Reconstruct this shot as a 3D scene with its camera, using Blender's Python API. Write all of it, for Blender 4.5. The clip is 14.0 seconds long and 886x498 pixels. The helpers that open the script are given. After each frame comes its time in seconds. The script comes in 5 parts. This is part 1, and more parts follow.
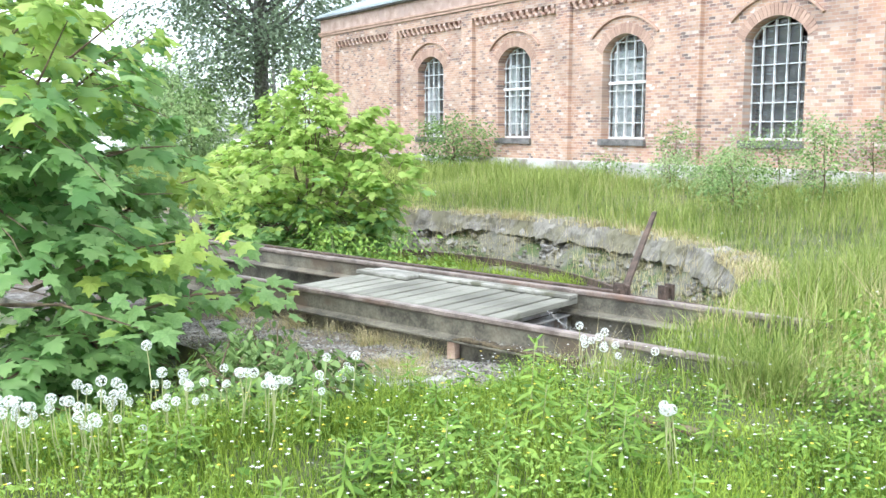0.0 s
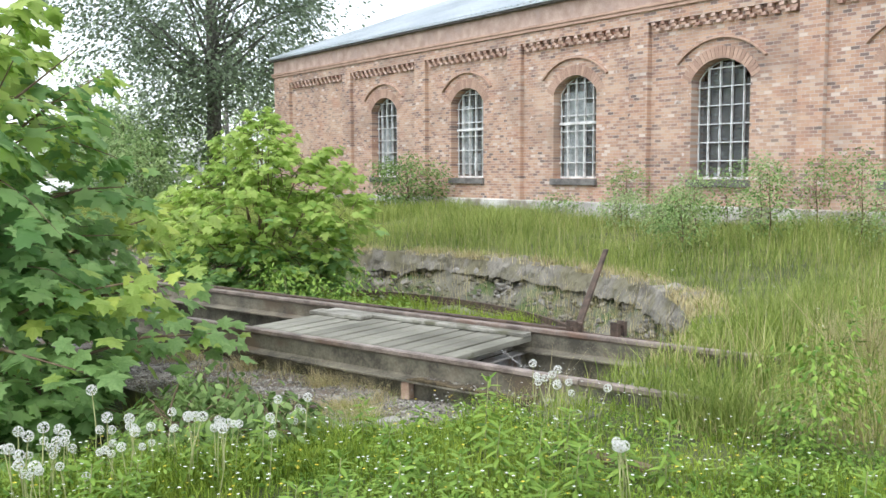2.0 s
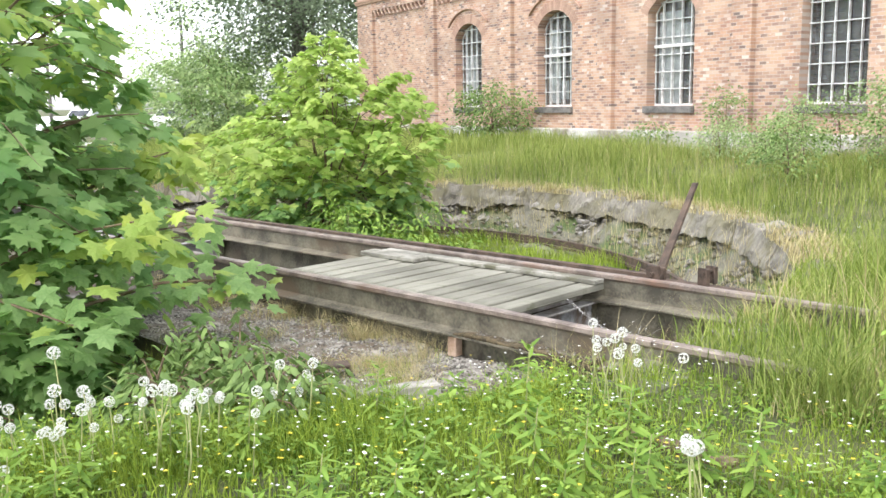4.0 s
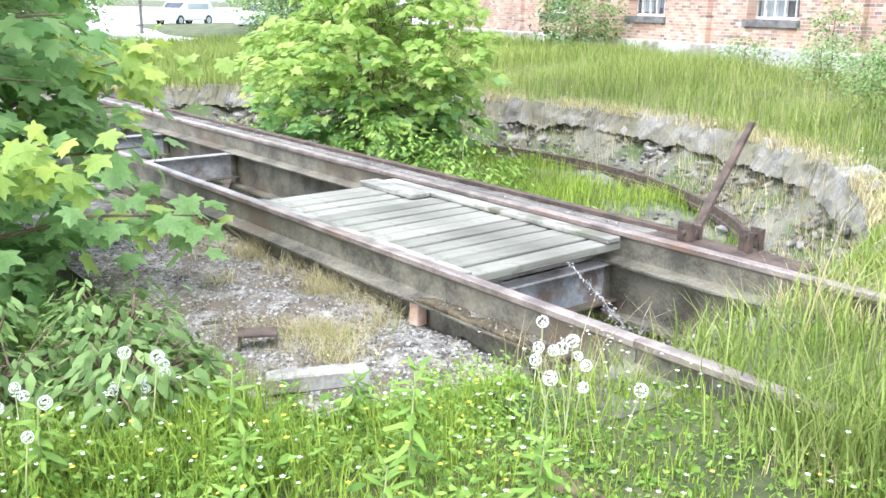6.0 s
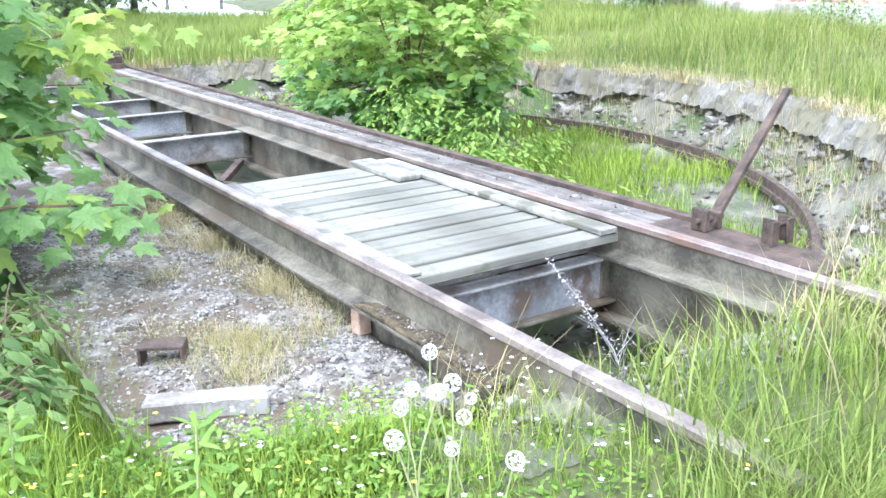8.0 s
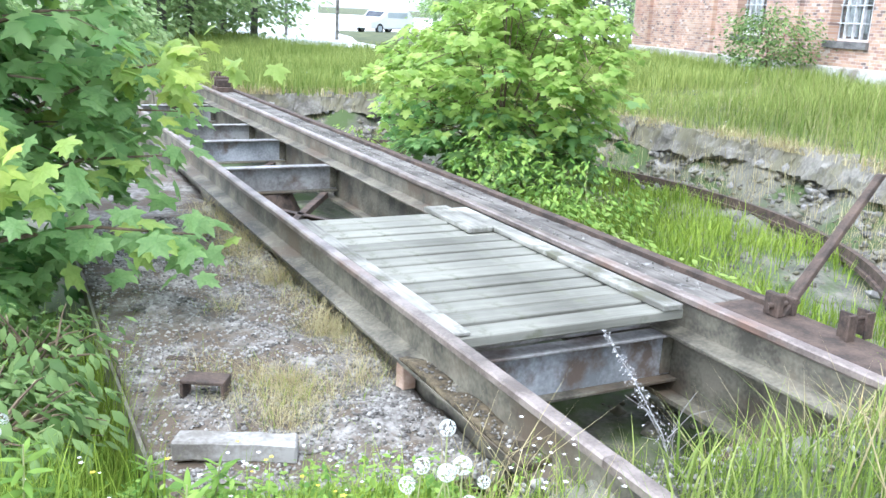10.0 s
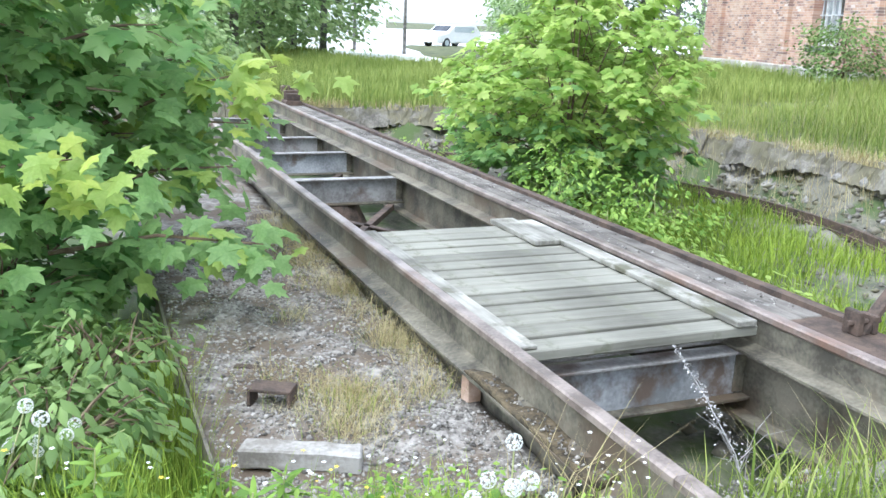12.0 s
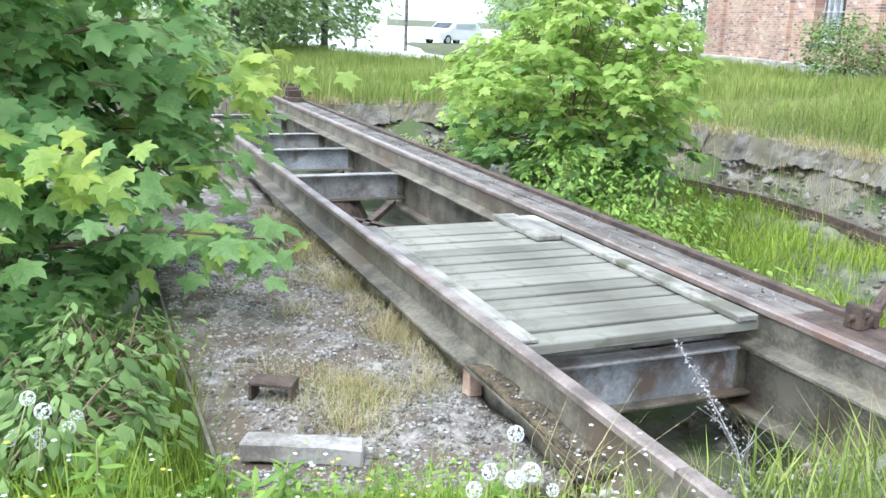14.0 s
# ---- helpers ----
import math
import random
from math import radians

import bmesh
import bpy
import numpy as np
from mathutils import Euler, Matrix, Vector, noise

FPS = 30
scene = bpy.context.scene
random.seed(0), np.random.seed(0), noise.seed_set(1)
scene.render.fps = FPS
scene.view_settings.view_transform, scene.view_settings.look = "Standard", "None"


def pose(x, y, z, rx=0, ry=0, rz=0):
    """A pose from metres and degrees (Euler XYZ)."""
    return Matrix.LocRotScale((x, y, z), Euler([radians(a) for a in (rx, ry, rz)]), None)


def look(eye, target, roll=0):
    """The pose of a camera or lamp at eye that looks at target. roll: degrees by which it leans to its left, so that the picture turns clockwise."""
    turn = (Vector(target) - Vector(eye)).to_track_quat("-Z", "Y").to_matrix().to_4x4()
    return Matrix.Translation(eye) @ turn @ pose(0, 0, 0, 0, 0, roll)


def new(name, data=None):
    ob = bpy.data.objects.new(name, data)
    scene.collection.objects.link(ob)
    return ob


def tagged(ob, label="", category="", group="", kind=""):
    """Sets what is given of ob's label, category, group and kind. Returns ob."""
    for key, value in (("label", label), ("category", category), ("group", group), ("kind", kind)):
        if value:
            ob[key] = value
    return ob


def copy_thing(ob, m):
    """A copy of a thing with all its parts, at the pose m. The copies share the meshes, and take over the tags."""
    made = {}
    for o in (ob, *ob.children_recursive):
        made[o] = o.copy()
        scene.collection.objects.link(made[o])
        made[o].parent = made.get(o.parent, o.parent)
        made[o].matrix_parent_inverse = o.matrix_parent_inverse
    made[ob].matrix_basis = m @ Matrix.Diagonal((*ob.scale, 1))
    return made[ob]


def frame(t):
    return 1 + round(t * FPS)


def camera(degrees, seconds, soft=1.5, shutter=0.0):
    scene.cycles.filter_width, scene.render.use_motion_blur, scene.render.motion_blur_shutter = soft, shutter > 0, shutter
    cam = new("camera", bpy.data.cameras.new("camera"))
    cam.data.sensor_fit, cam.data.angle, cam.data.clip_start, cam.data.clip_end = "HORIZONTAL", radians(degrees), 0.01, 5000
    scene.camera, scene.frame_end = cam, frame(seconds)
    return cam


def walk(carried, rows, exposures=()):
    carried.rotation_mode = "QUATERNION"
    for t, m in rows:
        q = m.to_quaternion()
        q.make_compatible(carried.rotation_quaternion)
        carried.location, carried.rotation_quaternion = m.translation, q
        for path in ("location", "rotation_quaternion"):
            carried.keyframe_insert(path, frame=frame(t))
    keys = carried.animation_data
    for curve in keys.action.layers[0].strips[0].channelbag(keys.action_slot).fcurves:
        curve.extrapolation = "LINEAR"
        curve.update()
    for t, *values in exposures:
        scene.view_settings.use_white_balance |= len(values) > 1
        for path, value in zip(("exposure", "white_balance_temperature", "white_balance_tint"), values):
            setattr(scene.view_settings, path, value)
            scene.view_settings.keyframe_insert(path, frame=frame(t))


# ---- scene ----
cam = camera(52.61, 14.0)
# seconds, eye x y z, yaw, pitch, roll; rail tops lie at z = 0 and run along x
ROWS = [
    (0, 0.877, -0.248, 1.425, 40.52, -7.57, 0.01),
    (0.5, 0.879, -0.246, 1.424, 39.55, -6.59, -0.12),
    (1, 0.886, -0.239, 1.426, 38.59, -6.06, 0.03),
    (1.5, 0.888, -0.249, 1.429, 38.14, -5.16, 0.09),
    (2, 0.889, -0.235, 1.418, 37.62, -5.02, 0.22),
    (2.5, 0.881, -0.167, 1.414, 36.84, -5.69, 0.10),
    (3, 0.761, 0.116, 1.367, 41.08, -4.26, 0.47),
    (3.5, 0.658, 0.404, 1.337, 42.35, -6.98, -0.24),
    (3.7, 0.596, 0.530, 1.336, 42.82, -7.92, 0.29),
    (5.8, 0.229, 1.939, 1.379, 50.05, -15.10, -0.40),
    (6, 0.232, 2.076, 1.393, 50.46, -15.26, -0.91),
    (6.5, 0.176, 2.393, 1.385, 50.82, -16.25, -1.27),
    (7, 0.097, 2.685, 1.297, 51.20, -16.50, -1.01),
    (7.2, 0.072, 2.795, 1.275, 52.04, -16.87, -0.07),
    (9.3, 0.067, 3.348, 1.383, 62.04, -16.71, -2.08),
    (9.5, 0.064, 3.335, 1.386, 62.36, -16.18, -2.49),
    (10, 0.078, 3.341, 1.386, 63.49, -14.79, -2.80),
    (10.5, 0.061, 3.339, 1.381, 64.68, -13.08, -2.68),
    (11, 0.066, 3.351, 1.370, 66.34, -13.99, -2.47),
    (11.5, 0.059, 3.342, 1.377, 66.45, -14.02, -2.80),
    (12, 0.047, 3.345, 1.368, 67.62, -14.11, -2.31),
    (12.5, 0.052, 3.348, 1.369, 67.72, -14.10, -2.12),
    (13, 0.055, 3.349, 1.368, 67.77, -14.34, -2.31),
    (13.5, 0.047, 3.351, 1.372, 67.71, -13.95, -2.17),
    (14, 0.052, 3.343, 1.354, 67.70, -14.28, -2.29),
]
EXPOSURES = [(0.0, 2.05, 5700, 8), (0.5, 1.9, 5750, 8), (1.0, 1.82, 5850, 8), (1.5, 1.46, 6000, 9), (2.0, 1.4, 6050, 10), (2.5, 1.42, 6150, 12), (3.0, 1.02, 6350, 12), (3.5, 1.43, 6350, 12), (5.8, 2.31, 5700, 12), (7.0, 2.51, 5430, 14), (9.5, 2.45, 5250, 13), (10.5, 1.94, 5500, 10), (14.0, 2.02, 5500, 10)]
walk(cam, [(t, pose(x, y, z, 90 + pitch, roll, yaw)) for t, x, y, z, yaw, pitch, roll in ROWS], EXPOSURES)

# ---- world and light: bright overcast noon ----
world = bpy.data.worlds.new("overcast_sky")
scene.world = world
world.use_nodes = True
wn = world.node_tree.nodes
wl = world.node_tree.links
sky = wn.new("ShaderNodeTexSky")
sky.sky_type = "NISHITA"
sky.sun_disc = False
sky.sun_elevation = radians(52)
sky.sun_rotation = radians(200)
sky.dust_density = 1.5
sky.air_density = 1.0
grey = wn.new("ShaderNodeHueSaturation")
grey.inputs["Saturation"].default_value = 0.22
wl.new(sky.outputs[0], grey.inputs["Color"])
wl.new(grey.outputs[0], wn["Background"].inputs[0])
wn["Background"].inputs[1].default_value = 0.15
sun = new("sun", bpy.data.lights.new("sun", "SUN"))
sun.data.energy = 0.8
sun.data.angle = radians(25)
sun.data.color = (1.0, 0.96, 0.88)
sun.matrix_world = look((0, 0, 20), (-10.0, 7.0, 0))


# ---- materials ----
def material(name, dark, light, scale=8.0, rough=0.85, metal=0.0, bump=0.3, fine=60.0, coords="Object", island=0.0, spread=(0.35, 0.65), stain=None, translucent=0.0, piece=0.0, stretch=None):
    """A surface of two colours mixed by broad noise and fine grain; stain adds a third colour in patches of its own."""
    m = bpy.data.materials.new(name)
    m.use_nodes = True
    n, l = m.node_tree.nodes, m.node_tree.links
    bsdf = n["Principled BSDF"]
    tc = n.new("ShaderNodeTexCoord")
    big = n.new("ShaderNodeTexNoise")
    big.inputs["Scale"].default_value = scale
    big.inputs["Detail"].default_value = 6
    l.new(tc.outputs[coords], big.inputs["Vector"])
    small = n.new("ShaderNodeTexNoise")
    small.inputs["Scale"].default_value = fine
    small.inputs["Detail"].default_value = 4
    if stretch:
        grain = n.new("ShaderNodeMapping")
        grain.inputs["Scale"].default_value = stretch
        l.new(tc.outputs[coords], grain.inputs[0])
        l.new(grain.outputs[0], small.inputs["Vector"])
    else:
        l.new(tc.outputs[coords], small.inputs["Vector"])
    add = n.new("ShaderNodeMath")
    add.operation = "MULTIPLY_ADD"
    l.new(small.outputs[0], add.inputs[0])
    add.inputs[1].default_value = 0.4
    shift = n.new("ShaderNodeMath")
    shift.operation = "ADD"
    l.new(big.outputs[0], shift.inputs[0])
    shift.inputs[1].default_value = -0.2
    l.new(shift.outputs[0], add.inputs[2])
    value = add.outputs[0]
    if island or piece:
        src = n.new("ShaderNodeNewGeometry") if island else n.new("ShaderNodeObjectInfo")
        out = src.outputs["Random Per Island"] if island else src.outputs["Random"]
        k = n.new("ShaderNodeMath")
        k.operation = "MULTIPLY_ADD"
        l.new(out, k.inputs[0])
        k.inputs[1].default_value = island or piece
        c = n.new("ShaderNodeMath")
        c.operation = "ADD"
        c.inputs[1].default_value = -0.5 * (island or piece)
        l.new(value, c.inputs[0])
        l.new(c.outputs[0], k.inputs[2])
        value = k.outputs[0]
    ramp = n.new("ShaderNodeValToRGB")
    ramp.color_ramp.elements[0].position, ramp.color_ramp.elements[0].color = spread[0], (*dark, 1)
    ramp.color_ramp.elements[1].position, ramp.color_ramp.elements[1].color = spread[1], (*light, 1)
    l.new(value, ramp.inputs[0])
    colour = ramp.outputs[0]
    if stain:
        rgb, size, amount = stain
        s = n.new("ShaderNodeTexNoise")
        s.inputs["Scale"].default_value = size
        s.inputs["Detail"].default_value = 8
        s.inputs["Roughness"].default_value = 0.65
        mp = n.new("ShaderNodeMapping")
        mp.inputs["Location"].default_value = (3.7, 1.3, 8.1)
        l.new(tc.outputs[coords], mp.inputs[0])
        l.new(mp.outputs[0], s.inputs["Vector"])
        sr = n.new("ShaderNodeValToRGB")
        sr.color_ramp.elements[0].position, sr.color_ramp.elements[1].position = 0.62 - amount * 0.3, 0.72 - amount * 0.25
        l.new(s.outputs[0], sr.inputs[0])
        mix = n.new("ShaderNodeMix")
        mix.data_type = "RGBA"
        l.new(sr.outputs[0], mix.inputs[0])
        l.new(colour, mix.inputs[6])
        mix.inputs[7].default_value = (*rgb, 1)
        colour = mix.outputs[2]
    l.new(colour, bsdf.inputs["Base Color"])
    bsdf.inputs["Roughness"].default_value = rough
    bsdf.inputs["Metallic"].default_value = metal
    if bump:
        b = n.new("ShaderNodeBump")
        b.inputs["Strength"].default_value = bump
        b.inputs["Distance"].default_value = 0.01
        l.new(value if not island else small.outputs[0], b.inputs["Height"])
        l.new(b.outputs[0], bsdf.inputs["Normal"])
    if translucent:
        bsdf.inputs["Specular IOR Level"].default_value = 0.25
        tr = n.new("ShaderNodeBsdfTranslucent")
        l.new(colour, tr.inputs[0])
        ms = n.new("ShaderNodeMixShader")
        ms.inputs[0].default_value = translucent
        l.new(bsdf.outputs[0], ms.inputs[1])
        l.new(tr.outputs[0], ms.inputs[2])
        l.new(ms.outputs[0], n["Material Output"].inputs[0])
    return m


STEEL = material("weathered_steel", (0.068, 0.061, 0.045), (0.235, 0.212, 0.155), 4, 0.6, 0.15, 0.4, 45, stain=((0.13, 0.097, 0.063), 1.6, 0.3))
RAIL_TOP = material("worn_rail_head", (0.14, 0.11, 0.09), (0.31, 0.255, 0.215), 6, 0.42, 0.2, 0.25, 60, stain=((0.21, 0.13, 0.09), 1.2, 0.22))
GREY_STEEL = material("grey_painted_steel", (0.14, 0.13, 0.12), (0.36, 0.35, 0.33), 3, 0.6, 0.05, 0.3, 40, stain=((0.13, 0.095, 0.075), 2.5, 0.45))
LIT_PALE_STEEL = material("lit_chalky_grey_steel", (0.2, 0.21, 0.21), (0.46, 0.47, 0.48), 2.2, 0.6, 0.05, 0.3, 40, stain=((0.14, 0.105, 0.08), 3.0, 0.4))
RUST = material("rusty_iron", (0.05, 0.037, 0.028), (0.13, 0.09, 0.065), 9, 0.85, 0.1, 0.5, 70)
PLANK = material("grey_weathered_plank", (0.11, 0.105, 0.08), (0.315, 0.305, 0.245), 1.5, 0.85, 0, 0.7, 42, piece=0.3, spread=(0.25, 0.75), stretch=(1.0, 0.05, 1.0), stain=((0.14, 0.14, 0.09), 4.0, 0.2))
STRIP_WOOD = material("grey_edge_strip_wood", (0.13, 0.122, 0.098), (0.38, 0.365, 0.31), 2.5, 0.85, 0, 0.7, 42, stretch=(0.05, 1.0, 1.0), stain=((0.12, 0.115, 0.075), 4.0, 0.35))
WALK_WOOD = material("dark_walkway_board", (0.06, 0.052, 0.042), (0.21, 0.19, 0.16), 3, 0.9, 0, 0.8, 40, stretch=(0.06, 1.0, 1.0), stain=((0.36, 0.35, 0.32), 9.0, 0.1))
OLD_WOOD = material("old_timber", (0.2, 0.18, 0.15), (0.42, 0.4, 0.36), 6, 0.9, 0, 0.5, 55)
PALE_WOOD = material("pale_broken_wood", (0.38, 0.25, 0.17), (0.58, 0.43, 0.33), 9, 0.85, 0, 0.5, 60)
CONCRETE = material("weathered_concrete", (0.11, 0.1, 0.08), (0.27, 0.25, 0.21), 3.5, 0.95, 0, 1.0, 28, stain=((0.17, 0.155, 0.1), 2.6, 0.6), piece=0.1)
STONE = material("rubble_stone", (0.12, 0.11, 0.095), (0.3, 0.285, 0.26), 5, 0.95, 0, 0.8, 45, piece=0.4)
GRAVEL = material("grey_gravel", (0.11, 0.096, 0.078), (0.34, 0.315, 0.275), 16, 0.95, 0, 1.0, 70, stain=((0.12, 0.09, 0.06), 3.0, 0.65))
PEBBLE = material("pebble", (0.1, 0.09, 0.076), (0.42, 0.395, 0.35), 30, 0.9, 0, 0.3, 90, island=0.9, spread=(0.2, 1.0))
PIT_FLOOR = material("pit_floor_earth", (0.085, 0.082, 0.06), (0.22, 0.205, 0.155), 3, 0.95, 0, 0.8, 30, stain=((0.07, 0.1, 0.03), 1.2, 0.6))
EARTH = material("grassy_earth", (0.045, 0.055, 0.018), (0.13, 0.14, 0.05), 1.3, 0.95, 0, 0.8, 25)
RUBBLE = material("grey_rubble_slope", (0.1, 0.092, 0.078), (0.33, 0.31, 0.27), 7, 0.95, 0, 1.0, 45, stain=((0.15, 0.14, 0.075), 1.5, 0.45))
MOSS = material("dark_moss", (0.035, 0.027, 0.015), (0.13, 0.10, 0.055), 20, 0.95, 0, 0.9, 80)
LOT = material("pale_gravel_lot", (0.62, 0.61, 0.59), (0.8, 0.79, 0.77), 0.5, 0.9, 0, 0.3, 12)
GRASS = material("grass_blade", (0.1, 0.175, 0.016), (0.36, 0.46, 0.06), 0.6, 0.6, 0, 0, 5, island=0.7, spread=(0.15, 0.85), translucent=0.35)
TALL_GRASS = material("meadow_grass_blade", (0.125, 0.195, 0.03), (0.4, 0.45, 0.125), 0.4, 0.6, 0, 0, 3, island=0.7, spread=(0.15, 0.85), translucent=0.4)
DRY_GRASS = material("dry_grass_blade", (0.36, 0.29, 0.13), (0.6, 0.53, 0.3), 2, 0.7, 0, 0, 9, island=0.6, spread=(0.15, 0.85), translucent=0.3)
HERB = material("herb_leaf", (0.1, 0.2, 0.027), (0.33, 0.47, 0.09), 1.2, 0.5, 0, 0, 9, island=0.7, spread=(0.15, 0.85), translucent=0.35)
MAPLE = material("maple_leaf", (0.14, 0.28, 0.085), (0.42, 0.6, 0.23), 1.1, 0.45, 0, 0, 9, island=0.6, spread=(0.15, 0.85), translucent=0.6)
# the young tree's own yellow-green; also paints the lit upper leaves of crowns
YOUNG_OR_LIT_MAPLE = material("young_or_lit_maple_leaf", (0.25, 0.39, 0.075), (0.57, 0.69, 0.2), 0.9, 0.45, 0, 0, 9, island=0.6, spread=(0.15, 0.85), translucent=0.6)
YELLOW_LEAF = material("yellow_maple_leaf", (0.34, 0.46, 0.07), (0.55, 0.62, 0.15), 3, 0.45, 0, 0, 9, island=0.5, spread=(0.15, 0.85), translucent=0.4)
BIRCH_LEAF = material("birch_leaf", (0.16, 0.21, 0.13), (0.36, 0.43, 0.29), 0.4, 0.5, 0, 0, 5, island=0.7, spread=(0.15, 0.85), translucent=0.55)
SHRUB_LEAF = material("shrub_leaf", (0.09, 0.16, 0.04), (0.3, 0.42, 0.14), 0.8, 0.5, 0, 0, 5, island=0.7, spread=(0.15, 0.85), translucent=0.4)
FAR_LEAF = material("far_tree_leaf", (0.2, 0.31, 0.11), (0.47, 0.58, 0.27), 0.5, 0.5, 0, 0, 5, island=0.7, spread=(0.15, 0.85), translucent=0.55)
BARK = material("grey_bark", (0.09, 0.085, 0.075), (0.25, 0.235, 0.21), 9, 0.95, 0, 0.8, 40)
TWIG = material("twig_bark", (0.09, 0.06, 0.035), (0.2, 0.15, 0.09), 12, 0.9, 0, 0.2, 40)
STEM = material("pale_stem", (0.25, 0.28, 0.1), (0.42, 0.42, 0.2), 8, 0.7, 0, 0, 30)
FLUFF = material("dandelion_fluff", (0.72, 0.72, 0.68), (0.85, 0.85, 0.82), 9, 0.9, 0, 0, 30, translucent=0.4)
WHITE_PETAL = material("white_petal", (0.75, 0.75, 0.7), (0.85, 0.85, 0.8), 5, 0.7, 0, 0, 9)
YELLOW_PETAL = material("yellow_petal", (0.65, 0.5, 0.03), (0.75, 0.62, 0.06), 5, 0.7, 0, 0, 9)
SEED = material("grey_seed_head", (0.22, 0.21, 0.19), (0.5, 0.48, 0.46), 9, 0.9, 0, 0, 40, island=0.6)
WHITE_PAINT = material("chipped_white_paint", (0.5, 0.49, 0.47), (0.78, 0.77, 0.74), 6, 0.6, 0, 0.2, 50)
SILL = material("grey_sill_slate", (0.085, 0.078, 0.072), (0.2, 0.185, 0.17), 5, 0.8, 0, 0.3, 40)
PLINTH = material("plastered_plinth", (0.36, 0.34, 0.3), (0.62, 0.6, 0.55), 1.2, 0.9, 0, 0.5, 20, stain=((0.25, 0.22, 0.17), 1.0, 0.5))
FRIEZE = material("weathered_frieze", (0.34, 0.235, 0.185), (0.5, 0.375, 0.305), 3, 0.92, 0, 0.5, 30, stain=((0.4, 0.3, 0.25), 2.0, 0.25))
ROOF = material("grey_metal_roof", (0.36, 0.40, 0.42), (0.5, 0.54, 0.56), 0.4, 0.45, 0.3, 0.1, 8)
ROOM = material("dim_room_wall", (0.35, 0.34, 0.32), (0.5, 0.49, 0.46), 1, 0.9, 0, 0, 9)
WHITE_WALL = material("white_render", (0.72, 0.72, 0.71), (0.82, 0.82, 0.81), 0.4, 0.8, 0, 0, 9)
DARK_GLASS = material("dark_window_glass", (0.02, 0.025, 0.03), (0.05, 0.055, 0.06), 1, 0.08, 0, 0, 9)
FASCIA = material("pale_fascia", (0.66, 0.65, 0.6), (0.76, 0.75, 0.7), 0.4, 0.7, 0, 0, 9)
TYRE = material("tyre_rubber", (0.015, 0.015, 0.015), (0.04, 0.04, 0.04), 9, 0.85, 0, 0, 30)


def brick_material(name, turn=False):
    """Old red brick: courses 75 mm, many tones, pale mortar, sooty and whitened patches."""
    m = bpy.data.materials.new(name)
    m.use_nodes = True
    n, l = m.node_tree.nodes, m.node_tree.links
    bsdf = n["Principled BSDF"]
    tc = n.new("ShaderNodeTexCoord")
    sep = n.new("ShaderNodeSeparateXYZ")
    l.new(tc.outputs["Object"], sep.inputs[0])
    com = n.new("ShaderNodeCombineXYZ")
    l.new(sep.outputs["Y" if turn else "X"], com.inputs[0])
    l.new(sep.outputs["Z"], com.inputs[1])
    br = n.new("ShaderNodeTexBrick")
    br.inputs["Scale"].default_value = 1.0
    br.inputs["Brick Width"].default_value = 0.18
    br.inputs["Row Height"].default_value = 0.07
    br.inputs["Mortar Size"].default_value = 0.007
    br.inputs["Mortar Smooth"].default_value = 0.3
    br.inputs["Color1"].default_value = (0, 0, 0, 1)
    br.inputs["Color2"].default_value = (1, 1, 1, 1)
    br.inputs["Mortar"].default_value = (0.5, 0.5, 0.5, 1)
    l.new(com.outputs[0], br.inputs["Vector"])
    tone = n.new("ShaderNodeValToRGB")
    el = tone.color_ramp.elements
    el[0].position, el[0].color = 0.0, (0.17, 0.13, 0.115, 1)
    el[1].position, el[1].color = 1.0, (0.64, 0.54, 0.46, 1)
    for q, c in ((0.1, (0.30, 0.19, 0.15, 1)), (0.35, (0.42, 0.255, 0.175, 1)), (0.75, (0.52, 0.335, 0.225, 1)), (0.95, (0.52, 0.38, 0.29, 1))):
        e = el.new(q)
        e.color = c
    l.new(br.outputs["Color"], tone.inputs[0])
    mortar = n.new("ShaderNodeMix")
    mortar.data_type = "RGBA"
    l.new(br.outputs["Fac"], mortar.inputs[0])
    l.new(tone.outputs[0], mortar.inputs[6])
    mortar.inputs[7].default_value = (0.5, 0.42, 0.36, 1)
    colour = mortar.outputs[2]
    for rgb, size, lo, hi, amount, seed in (((0.13, 0.1, 0.088), 0.5, 0.5, 0.72, 0.62, 2.0), ((0.56, 0.42, 0.31), 0.7, 0.52, 0.72, 0.5, 9.0), ((0.42, 0.2, 0.13), 1.1, 0.55, 0.7, 0.4, 14.0), ((0.66, 0.6, 0.55), 6.0, 0.66, 0.72, 0.7, 5.0)):
        s = n.new("ShaderNodeTexNoise")
        s.inputs["Scale"].default_value = size
        s.inputs["Detail"].default_value = 7
        mp = n.new("ShaderNodeMapping")
        mp.inputs["Location"].default_value = (seed, seed * 2, seed)
        l.new(tc.outputs["Object"], mp.inputs[0])
        l.new(mp.outputs[0], s.inputs["Vector"])
        r = n.new("ShaderNodeValToRGB")
        r.color_ramp.elements[0].position, r.color_ramp.elements[1].position = lo, hi
        r.color_ramp.elements[1].color = (amount, amount, amount, 1)
        l.new(s.outputs[0], r.inputs[0])
        mx = n.new("ShaderNodeMix")
        mx.data_type = "RGBA"
        l.new(r.outputs[0], mx.inputs[0])
        l.new(colour, mx.inputs[6])
        mx.inputs[7].default_value = (*rgb, 1)
        colour = mx.outputs[2]
    l.new(colour, bsdf.inputs["Base Color"])
    bsdf.inputs["Roughness"].default_value = 0.92
    b = n.new("ShaderNodeBump")
    b.invert = True
    b.inputs["Strength"].default_value = 0.7
